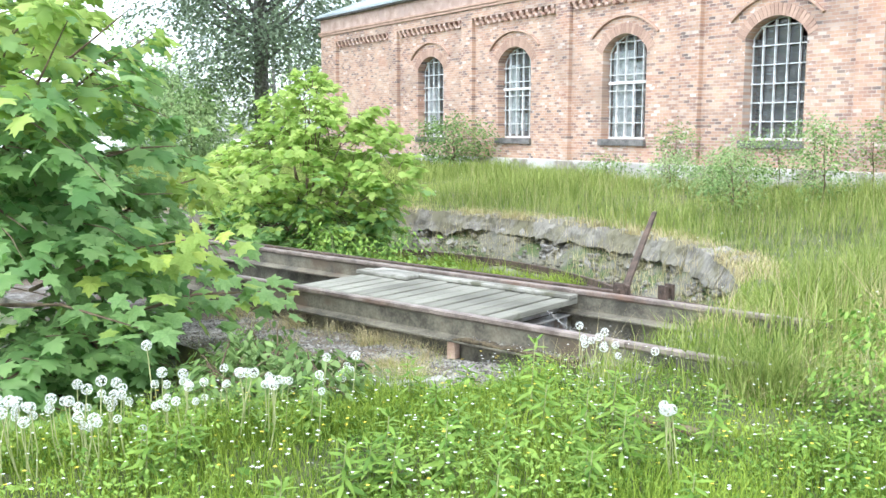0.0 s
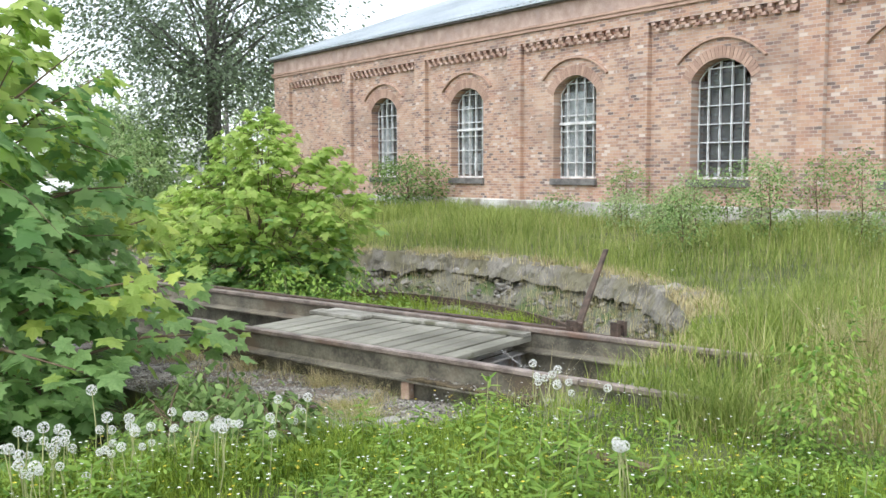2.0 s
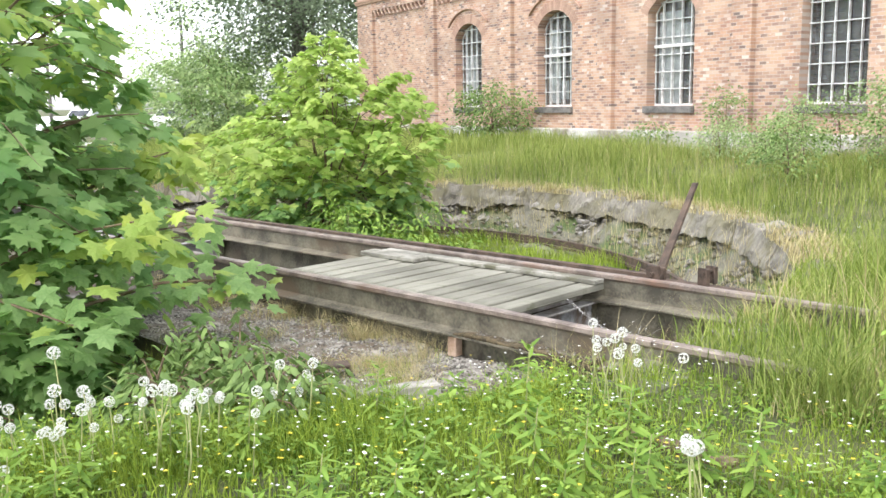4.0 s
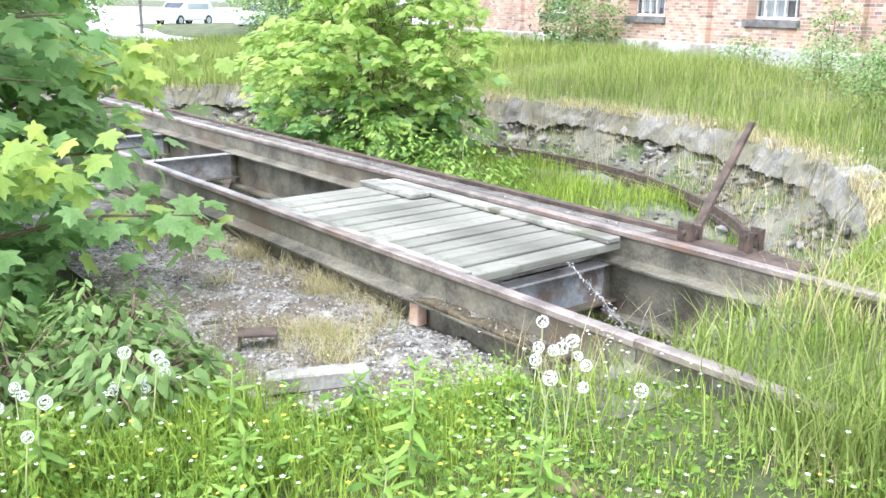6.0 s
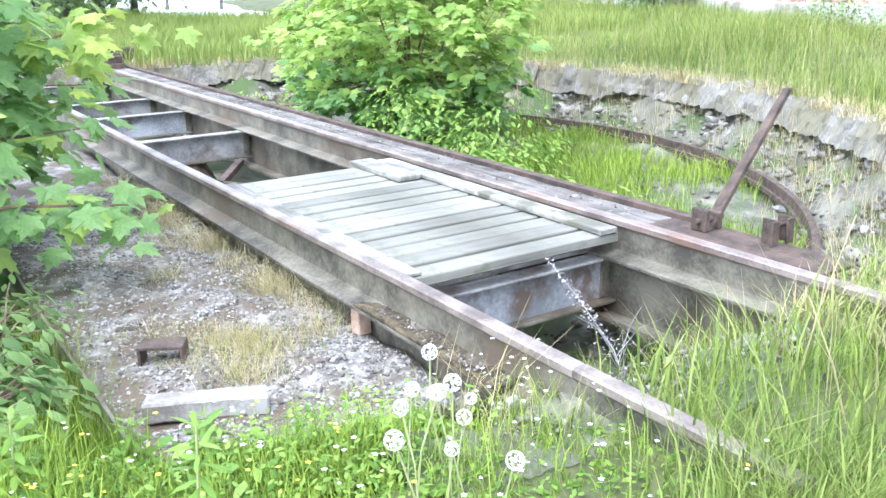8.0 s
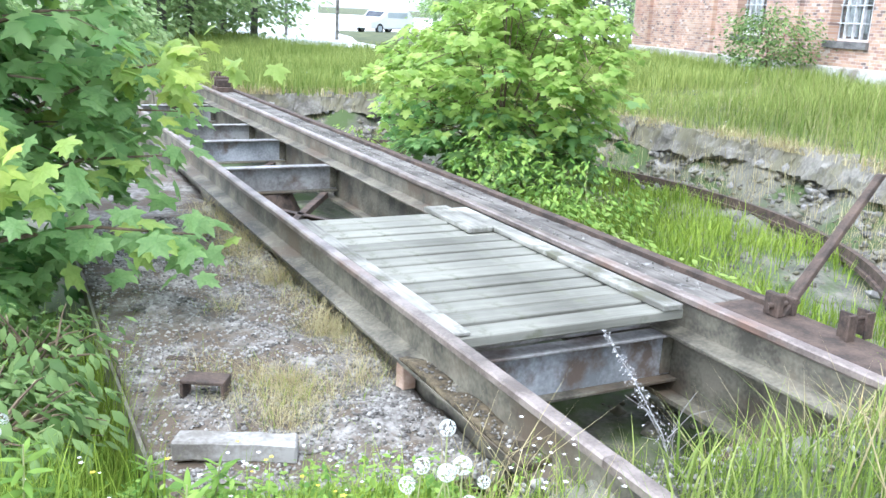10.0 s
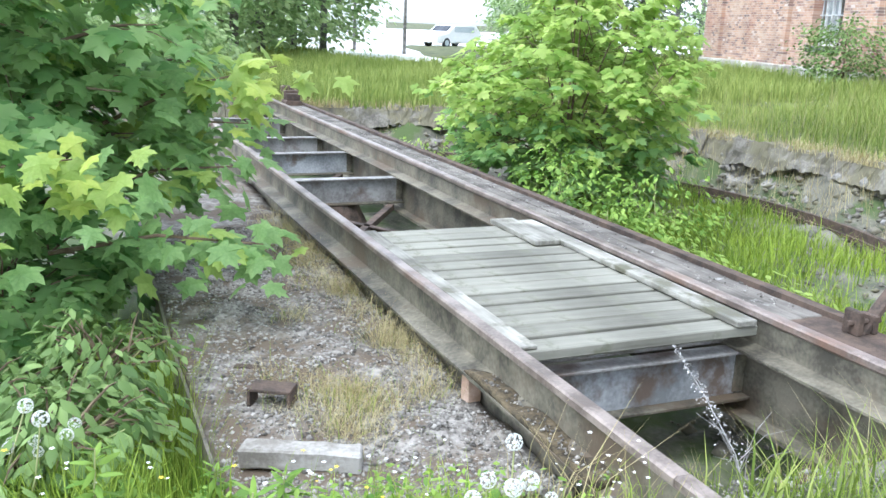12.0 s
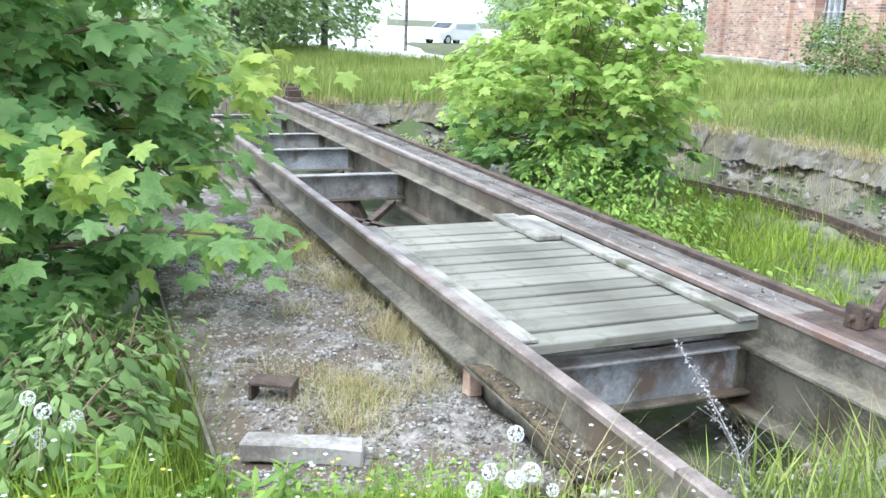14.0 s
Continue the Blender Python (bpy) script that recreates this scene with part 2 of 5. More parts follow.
    b.inputs["Distance"].default_value = 0.012
    l.new(br.outputs["Fac"], b.inputs["Height"])
    l.new(b.outputs[0], bsdf.inputs["Normal"])
    return m


BRICK = brick_material("old_red_brick")
BRICK_SIDE = brick_material("old_red_brick_gable", True)
BRICK_PIECE = material("single_red_brick", (0.33, 0.21, 0.155), (0.46, 0.31, 0.23), 4, 0.92, 0, 0.3, 40, piece=0.35)
PALE_BRICK = material("pale_dentil_brick", (0.33, 0.2, 0.15), (0.53, 0.39, 0.32), 6, 0.92, 0, 0.3, 40, piece=0.6)


def glass_material(name):
    m = bpy.data.materials.new(name)
    m.use_nodes = True
    n, l = m.node_tree.nodes, m.node_tree.links
    n.remove(n["Principled BSDF"])
    gl = n.new("ShaderNodeBsdfGlossy")
    gl.inputs["Roughness"].default_value = 0.04
    tr = n.new("ShaderNodeBsdfTransparent")
    tr.inputs[0].default_value = (0.75, 0.8, 0.8, 1)
    fr = n.new("ShaderNodeFresnel")
    fr.inputs[0].default_value = 1.6
    mx = n.new("ShaderNodeMixShader")
    l.new(fr.outputs[0], mx.inputs[0])
    l.new(tr.outputs[0], mx.inputs[1])
    l.new(gl.outputs[0], mx.inputs[2])
    # patchy grey diffuse mixed into the clear glass
    matte = n.new("ShaderNodeBsdfDiffuse")
    tex = n.new("ShaderNodeTexNoise")
    tex.inputs["Scale"].default_value = 2.5
    ramp = n.new("ShaderNodeValToRGB")
    ramp.color_ramp.elements[0].color, ramp.color_ramp.elements[1].color = (0.03, 0.03, 0.03, 1), (0.38, 0.38, 0.38, 1)
    tc = n.new("ShaderNodeTexCoord")
    l.new(tc.outputs["Object"], tex.inputs["Vector"])
    l.new(tex.outputs[0], ramp.inputs[0])
    matte.inputs[0].default_value = (0.36, 0.38, 0.38, 1)
    my = n.new("ShaderNodeMixShader")
    l.new(ramp.outputs[0], my.inputs[0])
    l.new(mx.outputs[0], my.inputs[1])
    l.new(matte.outputs[0], my.inputs[2])
    l.new(my.outputs[0], n["Material Output"].inputs[0])
    return m


GLASS = glass_material("greyed_pane_glass")

# ---- building helpers ----
rng = np.random.default_rng(7)


def thing(name, at, label, category, group="", kind="", turn=0.0):
    """An empty at a thing's base; its parts are given in its own coordinates."""
    ob = new(name)
    ob.empty_display_size = 0.1
    ob.matrix_world = pose(*at, 0, 0, turn)
    return tagged(ob, label, category, group, kind)


def part(name, bm, mat, parent=None, label="", smooth=False):
    me = bpy.data.meshes.new(name)
    bm.normal_update()
    bm.to_mesh(me)
    bm.free()
    me.materials.append(mat)
    if smooth:
        me.polygons.foreach_set("use_smooth", [True] * len(me.polygons))
    ob = new(name, me)
    ob.parent = parent
    return tagged(ob, label) if label else ob


def piece(name, me, parent, m):
    """One more object on a shared mesh."""
    ob = new(name, me)
    ob.parent = parent
    ob.matrix_local = m
    return ob


def arrays(name, verts, tris, mat, parent=None, smooth=False):
    """A mesh object from arrays of corners and triangles."""
    me = bpy.data.meshes.new(name)
    tris = np.asarray(tris, dtype=np.int32)
    me.vertices.add(len(verts))
    me.vertices.foreach_set("co", np.asarray(verts, dtype=np.float32).ravel())
    me.loops.add(tris.size)
    me.loops.foreach_set("vertex_index", tris.ravel())
    me.polygons.add(len(tris))
    me.polygons.foreach_set("loop_start", np.arange(len(tris), dtype=np.int32) * tris.shape[1])
    if smooth:
        me.polygons.foreach_set("use_smooth", np.ones(len(tris), dtype=bool))
    me.update(calc_edges=True)
    me.materials.append(mat)
    ob = new(name, me)
    ob.parent = parent
    return ob


def box(bm, x0, x1, y0, y1, z0, z1, bevel=0.0, m=None):
    vs = [bm.verts.new((x, y, z)) for z in (z0, z1) for x, y in ((x0, y0), (x1, y0), (x1, y1), (x0, y1))]
    fs = [bm.faces.new([vs[i] for i in f]) for f in ((3, 2, 1, 0), (4, 5, 6, 7), (0, 1, 5, 4), (1, 2, 6, 5), (2, 3, 7, 6), (3, 0, 4, 7))]
    geo = vs
    if bevel:
        edges = {e for f in fs for e in f.edges}
        geo = list(set(bmesh.ops.bevel(bm, geom=list(edges), offset=bevel, segments=1, affect="EDGES")["verts"]) | {v for v in vs if v.is_valid})
    if m is not None:
        bmesh.ops.transform(bm, matrix=m, verts=geo)
    return bm


def boxed(*a, **k):
    return box(bmesh.new(), *a, **k)


def profile(points, x0, x1, steps=1, wobble=0.0):
    """A closed section in y and z, drawn out along x."""
    bm = bmesh.new()
    rings = []
    for i in range(steps + 1):
        x = x0 + (x1 - x0) * i / steps
        dy, dz = wobble * noise.noise((x * 0.8, 1, 2)), wobble * noise.noise((x * 0.8, 5, 9))
        rings.append([bm.verts.new((x, y + dy, z + dz)) for y, z in points])
    k = len(points)
    for a, b in zip(rings, rings[1:]):
        for i in range(k):
            bm.faces.new((a[i], a[(i + 1) % k], b[(i + 1) % k], b[i]))
    bm.faces.new(rings[0][::-1])
    bm.faces.new(rings[-1])
    bmesh.ops.recalc_face_normals(bm, faces=bm.faces)
    return bm


def tube(bm, points, radii, sides=6):
    """A round, tapered bar along points."""
    rings = []
    pts = [Vector(q) for q in points]
    for i, (q, r) in enumerate(zip(pts, radii)):
        d = (pts[min(i + 1, len(pts) - 1)] - pts[max(i - 1, 0)]).normalized()
        a = d.orthogonal().normalized()
        b = d.cross(a)
        rings.append([bm.verts.new(q + (a * math.cos(t) + b * math.sin(t)) * r) for t in (2 * math.pi * k / sides for k in range(sides))])
    for a, b in zip(rings, rings[1:]):
        best = min(range(sides), key=lambda s: sum((a[k].co - b[(k + s) % sides].co).length for k in range(sides)))
        for k in range(sides):
            bm.faces.new((a[k], a[(k + 1) % sides], b[(k + 1 + best) % sides], b[(k + best) % sides]))
    bm.faces.new(rings[0][::-1])
    bm.faces.new(rings[-1])
    return bm


# ---- plan ----
CENTRE, RADIUS = (-9.0, 5.85), 7.0
RAIL_L, RAIL_R = 5.10, 6.60
TURN_F = -14.7
F0 = (-6.208, 18.598)
FD = (math.cos(radians(TURN_F)), math.sin(radians(TURN_F)))
FLOOR_Z = -0.95


def ground_height(x, y):
    """Height of the earth: nearly level round the pit, rising gently to the shed's wall."""
    n = -(x - F0[0]) * FD[1] + (y - F0[1]) * FD[0]
    t = np.clip((n + 9.5) / 9.0, 0, 1)
    rim = np.clip((np.hypot(x - CENTRE[0], y - CENTRE[1]) - RADIUS - 0.2) / 2.0, 0, 1)
    z = -0.15 + 0.36 * t * t * (3 - 2 * t) * rim
    z = z + (0.3 + 0.7 * rim) * 0.035 * np.sin(x * 1.3 + 0.7 * y) * np.sin(y * 1.1 - 0.4 * x) + 0.02 * np.sin(x * 3.1) * np.sin(y * 2.7)
    return z


# ---- ground sheet with the round pit ----
def ground():
    radii = np.concatenate([[RADIUS + 0.22], RADIUS + np.array([0.3, 0.4, 0.8, 1.2, 1.7, 2.3, 3, 3.8, 4.7, 5.7, 6.8, 8, 9.5, 11, 13, 15, 17, 19, 22, 26, 32, 40, 55, 80, 140, 300, 900, 2500])])
    k = 128
    a = np.linspace(0, 2 * math.pi, k, endpoint=False)
    R, A = np.meshgrid(radii, a, indexing="ij")
    X, Y = CENTRE[0] + R * np.cos(A), CENTRE[1] + R * np.sin(A)
    Z = ground_height(X, Y)
    Z[R > 60] = -0.2
    v = np.stack([X, Y, Z], -1).reshape(-1, 3)
    i, j = np.meshgrid(np.arange(len(radii) - 1), np.arange(k), indexing="ij")
    q = np.stack([i * k + j, (i + 1) * k + j, (i + 1) * k + (j + 1) % k, i * k + (j + 1) % k], -1).reshape(-1, 4)
    return arrays("ground", v, q, EARTH, smooth=True)


tagged(ground(), "grassy earth round the old turntable pit", "ground", kind="structure")


def ring(r0, r1, z0, z1, a0, a1, steps, wobble=0.0, batter=0.0):
    """A bent block between two radii and two angles."""
    bm = bmesh.new()
    rows = []
    for i in range(steps + 1):
        a = a0 + (a1 - a0) * i / steps
        w = wobble * noise.noise((a * 9, 3, 1))
        rows.append([bm.verts.new((CENTRE[0] + r * math.cos(a), CENTRE[1] + r * math.sin(a), z)) for r, z in ((r0 + w - batter, z0), (r1, z0), (r1, z1 + w * 0.6), (r0 + w, z1 + w * 0.6))])
    for p, q in zip(rows, rows[1:]):
        for i in range(4):
            bm.faces.new((p[i], p[(i + 1) % 4], q[(i + 1) % 4], q[i]))
    bm.faces.new(rows[0][::-1])
    bm.faces.new(rows[-1])
    bmesh.ops.recalc_face_normals(bm, faces=bm.faces)
    return bm


def bank(x, y):
    """Where earth has slid into the pit on the verge side: 0 to 1."""
    r, a = np.hypot(x - CENTRE[0], y - CENTRE[1]), np.degrees(np.arctan2(y - CENTRE[1], x - CENTRE[0]))
    side = np.clip((a + 110) / 25, 0, 1) * np.clip((-7 - a) / 3, 0, 1)
    k = np.clip((r - 6.05) / 0.75, 0, 1)
    return side * k * k * (3 - 2 * k)


def pit_height(x, y):
    r, a = np.hypot(x - CENTRE[0], y - CENTRE[1]), np.arctan2(y - CENTRE[1], x - CENTRE[0])
    z = FLOOR_Z + 0.05 * np.sin(x * 2.1) * np.sin(y * 1.7) + 0.04 * np.sin(x * 5 + y * 3)
    z = z + np.clip(r - 6.2, 0, 1) * (0.62 + 0.16 * np.sin(a * 17) + 0.10 * np.sin(a * 41))
    return z + bank(x, y) * (-0.22 - z)


def pit():
    k = 160
    a = np.linspace(0, 2 * math.pi, k, endpoint=False)
    rr = np.array([0.01, 1, 2, 3, 4, 5, 5.6, 6.0, 6.2, 6.35, 6.5, 6.65, 6.8, 7.04])
    R, A = np.meshgrid(rr, a, indexing="ij")
    X, Y = CENTRE[0] + R * np.cos(A), CENTRE[1] + R * np.sin(A)
    v = np.stack([X, Y, pit_height(X, Y)], -1).reshape(-1, 3)
    i, j = np.meshgrid(np.arange(len(rr) - 1), np.arange(k), indexing="ij")
    q = np.stack([i * k + j, (i + 1) * k + j, (i + 1) * k + (j + 1) % k, i * k + (j + 1) % k], -1).reshape(-1, 4)
    tagged(arrays("pit_floor", v, q, PIT_FLOOR, smooth=True), "earth and weeds on the pit floor", "floor", kind="structure")
    wall = tagged(new("pit_wall"), "curved, crumbling concrete wall of the turntable pit", "wall", kind="structure")
    part("lower_wall", ring(RADIUS + 0.02, RADIUS + 0.35, FLOOR_Z - 0.1, -0.42, 0, 2 * math.pi, 120, 0.05), CONCRETE, wall)
    n = 30
    for i in range(n):
        a0 = 2 * math.pi * i / n
        if 24 <= i < 29:
            continue  # buried under the slumped bank
        top = -0.13 + 0.025 * math.sin(i * 2.3)
        bm = ring(RADIUS - 0.06 - 0.03 * math.sin(i * 5.1), RADIUS + 0.33, -0.44 + 0.03 * math.sin(i * 3.7), top, a0, a0 + 2 * math.pi / n - 0.0015, 12, batter=0.14)
        bmesh.ops.subdivide_edges(bm, edges=[e for e in bm.edges if e.calc_length() > 0.07], cuts=3, use_grid_fill=True)
        for w in bm.verts:
            q = w.co
            w.co = q + 0.055 * noise.noise_vector(q * 3.1) + 0.035 * noise.noise_vector(q * 9.0) + 0.02 * noise.noise_vector(q * 21.0)
        part("coping_block", bm, PIT_FLOOR if i in (29, 0) else CONCRETE, wall)
    # broken masonry footing that slopes from the wall down to the circular rail
    ka, kr = 420, 16
    A, R = np.meshgrid(np.radians(np.linspace(6, 195, ka)), np.linspace(6.26, 7.06, kr), indexing="ij")
    k = (R - 6.26) / 0.8
    Z = FLOOR_Z + 0.06 + 0.16 * k + 0.14 * np.clip((k - 0.42) * 7, 0, 1) + 0.12 * np.clip((k - 0.78) * 7, 0, 1)
    X, Y = CENTRE[0] + R * np.cos(A), CENTRE[1] + R * np.sin(A)
    rough = np.array([0.09 * noise.noise((p * 1.7, q * 1.7, 3)) + 0.07 * noise.noise((p * 5, q * 5, 6)) + 0.05 * noise.noise((p * 13, q * 13, 9)) for p, q in zip(X.ravel(), Y.ravel())])
    Z = Z + rough.reshape(Z.shape)
    Z[:, 0] -= 0.25
    i, j = np.meshgrid(np.arange(ka - 1), np.arange(kr - 1), indexing="ij")
    arrays("rubble_slope", np.stack([X, Y, Z], -1).reshape(-1, 3), np.stack([i * kr + j, i * kr + j + 1, (i + 1) * kr + j + 1, (i + 1) * kr + j], -1).reshape(-1, 4), RUBBLE, wall)
    meshes = []
    for i in range(6):
        bm = bmesh.new()
        bmesh.ops.create_icosphere(bm, subdivisions=1, radius=1.0)
        for w in bm.verts:
            w.co = Vector((w.co.x, w.co.y * 0.8, w.co.z * 0.6)) * (1 + 0.9 * noise.noise(w.co * 1.7 + Vector((i * 7, 0, 0))))
        me = bpy.data.meshes.new("stone")
        bm.to_mesh(me)
        bm.free()
        me.materials.append(STONE)
        meshes.append(me)
    g = np.random.default_rng(5)
    for i in range(290):
        a, r = radians(g.uniform(5, 185)), 7.0 - abs(g.normal(0, 0.42))
        x, y = CENTRE[0] + r * math.cos(a), CENTRE[1] + r * math.sin(a)
        s = g.uniform(0.025, 0.085) * (1.3 if r > 6.7 else 1.0)
        z = FLOOR_Z + 0.08 + 0.42 * max(0.0, (r - 6.26) / 0.8) + (g.uniform(0, 0.2) if r > 6.85 else 0.0)
        piece("stone", meshes[i % 6], wall, pose(x, y, z, g.uniform(-30, 30), g.uniform(-30, 30), g.uniform(0, 360)) @ Matrix.Scale(s, 4))
    # circular rail on which the bridge's wheels ran
    rail = tagged(new("circular_rail"), "rusty circular rail on the pit floor", "rail", kind="structure")
    part("rail_foot", ring(6.06, 6.2, FLOOR_Z + 0.05, FLOOR_Z + 0.09, radians(-10), radians(240), 120), RUST, rail)
    part("rail_head", ring(6.10, 6.16, FLOOR_Z + 0.09, FLOOR_Z + 0.18, radians(-10), radians(240), 120), RUST, rail)


pit()


# ---- turntable bridge ----
def bridge():
    x0, x1 = -15.95, -2.05
    t = thing("turntable_bridge", (CENTRE[0], CENTRE[1], FLOOR_Z), "rusty steel railway turntable bridge with two rails", "turntable")
    off = Matrix.Translation((-CENTRE[0], -CENTRE[1], -FLOOR_Z))

    def put(name, bm, mat, parent=t, label="", smooth=False):
        bmesh.ops.transform(bm, matrix=off, verts=bm.verts)
        return part(name, bm, mat, parent, label, smooth)

    for y, s in ((RAIL_L, -1), (RAIL_R, 1)):
        # head, tall web and broad foot of the running rail
        h = 0.036
        head = [(y - h, -0.035), (y - h, -0.008), (y - h + 0.01, 0), (y + h - 0.01, 0), (y + h, -0.008), (y + h, -0.035), (y + 0.012, -0.055), (y - 0.012, -0.055)]
        put("rail_head", profile(head, x0, x1, 24, 0.004), RAIL_TOP, label="worn rusty rail head")
        web = [(y - 0.012, -0.05), (y + 0.012, -0.05), (y + 0.012, -0.19), (y - 0.012, -0.19)]
        put("rail_web", profile(web, x0, x1, 24, 0.003), STEEL)
        foot = [(y - 0.125, -0.212), (y + 0.125, -0.212), (y + 0.125, -0.198), (y + 0.012, -0.18), (y - 0.012, -0.18), (y - 0.125, -0.198)]
        put("rail_foot", profile(foot, x0, x1, 24, 0.003), STEEL)
        web = [(y - 0.014, -0.21), (y + 0.014, -0.21), (y + 0.014, -0.56), (y - 0.014, -0.56)]
        put("girder_web", profile(web, x0 + 0.1, x1 - 0.1, 4), STEEL)
        low = [(y - 0.11, -0.58), (y + 0.11, -0.58), (y + 0.11, -0.555), (y - 0.11, -0.555)]
        put("girder_flange", profile(low, x0 + 0.1, x1 - 0.1, 4), STEEL)
    ya, yb = RAIL_L + 0.016, RAIL_R - 0.016
    for x in (-14.42, -12.05, -10.62, -8.78, -6.2, -3.45):
        # two beams in a chalky grey, lightened further to paint them as lit
        beam = put("cross_beam", profile([(ya, -0.23), (yb, -0.23), (yb, -0.47), (ya, -0.47)], x, x + 0.016), LIT_PALE_STEEL if x in (-3.45, -10.62) else GREY_STEEL)
        put("top_flange", boxed(x - 0.05, x + 0.07, ya, yb, -0.232, -0.216, 0.003), GREY_STEEL, beam)
        put("bottom_flange", boxed(x - 0.06, x + 0.08, ya, yb, -0.49, -0.472, 0.003), STEEL, beam)
        for yy in (ya + 0.04, yb - 0.04):
            put("angle_cleat", boxed(x + 0.017, x + 0.027, yy - 0.035, yy + 0.035, -0.46, -0.24, 0.003), STEEL, beam)
    for x, y0, y1 in ((-8.6, 6.4, 5.3), (-10.5, 6.4, 5.3), (-8.6, 5.3, 6.4)):
        bm = bmesh.new()
        L = math.hypot(1.8, 1.1)
        box(bm, 0, L, -0.035, 0.035, -0.012, 0.0, 0.002)
        box(bm, 0, L, 0.02, 0.035, -0.06, -0.012, 0.002)
        bmesh.ops.transform(bm, matrix=Matrix.Translation((x, y0, -0.47)) @ Matrix.Rotation(math.atan2(y1 - y0, 1.8), 4, "Z"), verts=bm.verts)
        put("diagonal_brace", bm, RUST)
    put("centre_pivot", tube(bmesh.new(), [(-9, 5.85, -0.95), (-9, 5.85, -0.7), (-9, 5.85, -0.5)], [0.45, 0.4, 0.3], 16), RUST)
    for x in (x0 + 0.75, x1 - 0.75):
        for y in (RAIL_L, RAIL_R):
            put("running_wheel", tube(bmesh.new(), [(x - 0.06, y, -0.72), (x + 0.06, y, -0.72)], [0.17, 0.17], 20), RUST)
    return t


bridge()


def approach_rail(y):
    t = thing("approach_rail", (-1.5, y, -0.2), "rusty approach rail sinking into the grass", "rail", "approach rails")
    h = 0.036
    part("rail_head", profile([(-h, 0.165), (-h, 0.192), (-h + 0.01, 0.2), (h - 0.01, 0.2), (h, 0.192), (h, 0.165), (0.012, 0.145), (-0.012, 0.145)], -0.545, 0.35, 4), RAIL_TOP, t)
    part("rail_web", profile([(-0.012, 0.15), (0.012, 0.15), (0.012, 0.01), (-0.012, 0.01)], -0.545, 0.35, 4), STEEL, t)
    part("rail_foot", profile([(-0.1, -0.012), (0.1, -0.012), (0.1, 0.002), (0.012, 0.02), (-0.012, 0.02), (-0.1, 0.002)], -0.545, 0.35, 4), STEEL, t)


approach_rail(RAIL_L)
approach_rail(RAIL_R)


def pebbles(name, at, size, parent=None, mat=None):
    """Many small uneven stones in one mesh."""
    n = len(at)
    v = np.array([(1, 0, 0), (-1, 0, 0), (0, 1, 0), (0, -1, 0), (0, 0, 0.7), (0, 0, -0.7)], float)
    f = np.array([(0, 2, 4), (2, 1, 4), (1, 3, 4), (3, 0, 4), (2, 0, 5), (1, 2, 5), (3, 1, 5), (0, 3, 5)])
    a = rng.uniform(0, 6.28, n)
    w = v[None] * rng.uniform(0.55, 1.25, (n, 6, 1)) * size[:, None, None]
    c, s = np.cos(a)[:, None], np.sin(a)[:, None]
    V = np.stack([w[..., 0] * c - w[..., 1] * s, w[..., 0] * s + w[..., 1] * c, w[..., 2] + 0.3 * w[..., 0]], -1) + at[:, None]
    F = f[None] + (np.arange(n) * 6)[:, None, None]
    return tagged(arrays(name, V.reshape(-1, 3), F.reshape(-1, 3), mat or PEBBLE, parent), kind="stuff")


def slab(name, x0, x1, y0, y1, z, depth, mat, parent, rough=0.02, cell=0.12, label=""):
    """A slab with an uneven top and ragged edges."""
    nx, ny = max(2, int((x1 - x0) / cell)), max(2, int((y1 - y0) / cell))
    bm = bmesh.new()
    grid = []
    for i in range(nx + 1):
        row = []
        for j in range(ny + 1):
            x, y = x0 + (x1 - x0) * i / nx, y0 + (y1 - y0) * j / ny
            e = rough * 1.5 if (i in (0, nx)) else 0
            row.append(bm.verts.new((x + e * noise.noise((y * 4, x, 1)), y, z + rough * (noise.noise((x * 2.3, y * 2.3, 4)) + 0.5 * noise.noise((x * 7, y * 7, 8))))))
        grid.append(row)
    for i in range(nx):
        for j in range(ny):
            bm.faces.new((grid[i][j], grid[i + 1][j], grid[i + 1][j + 1], grid[i][j + 1]))
    rim = [grid[i][0] for i in range(nx + 1)] + [grid[nx][j] for j in range(1, ny + 1)] + [grid[i][ny] for i in range(nx - 1, -1, -1)] + [grid[0][j] for j in range(ny - 1, 0, -1)]
    low = [bm.verts.new((v.co.x, v.co.y, z - depth)) for v in rim]
    k = len(rim)
    for i in range(k):
        bm.faces.new((rim[i], low[i], low[(i + 1) % k], rim[(i + 1) % k]))
    bm.faces.new(low)
    bmesh.ops.recalc_face_normals(bm, faces=bm.faces)
    return part(name, bm, mat, parent, label, True)


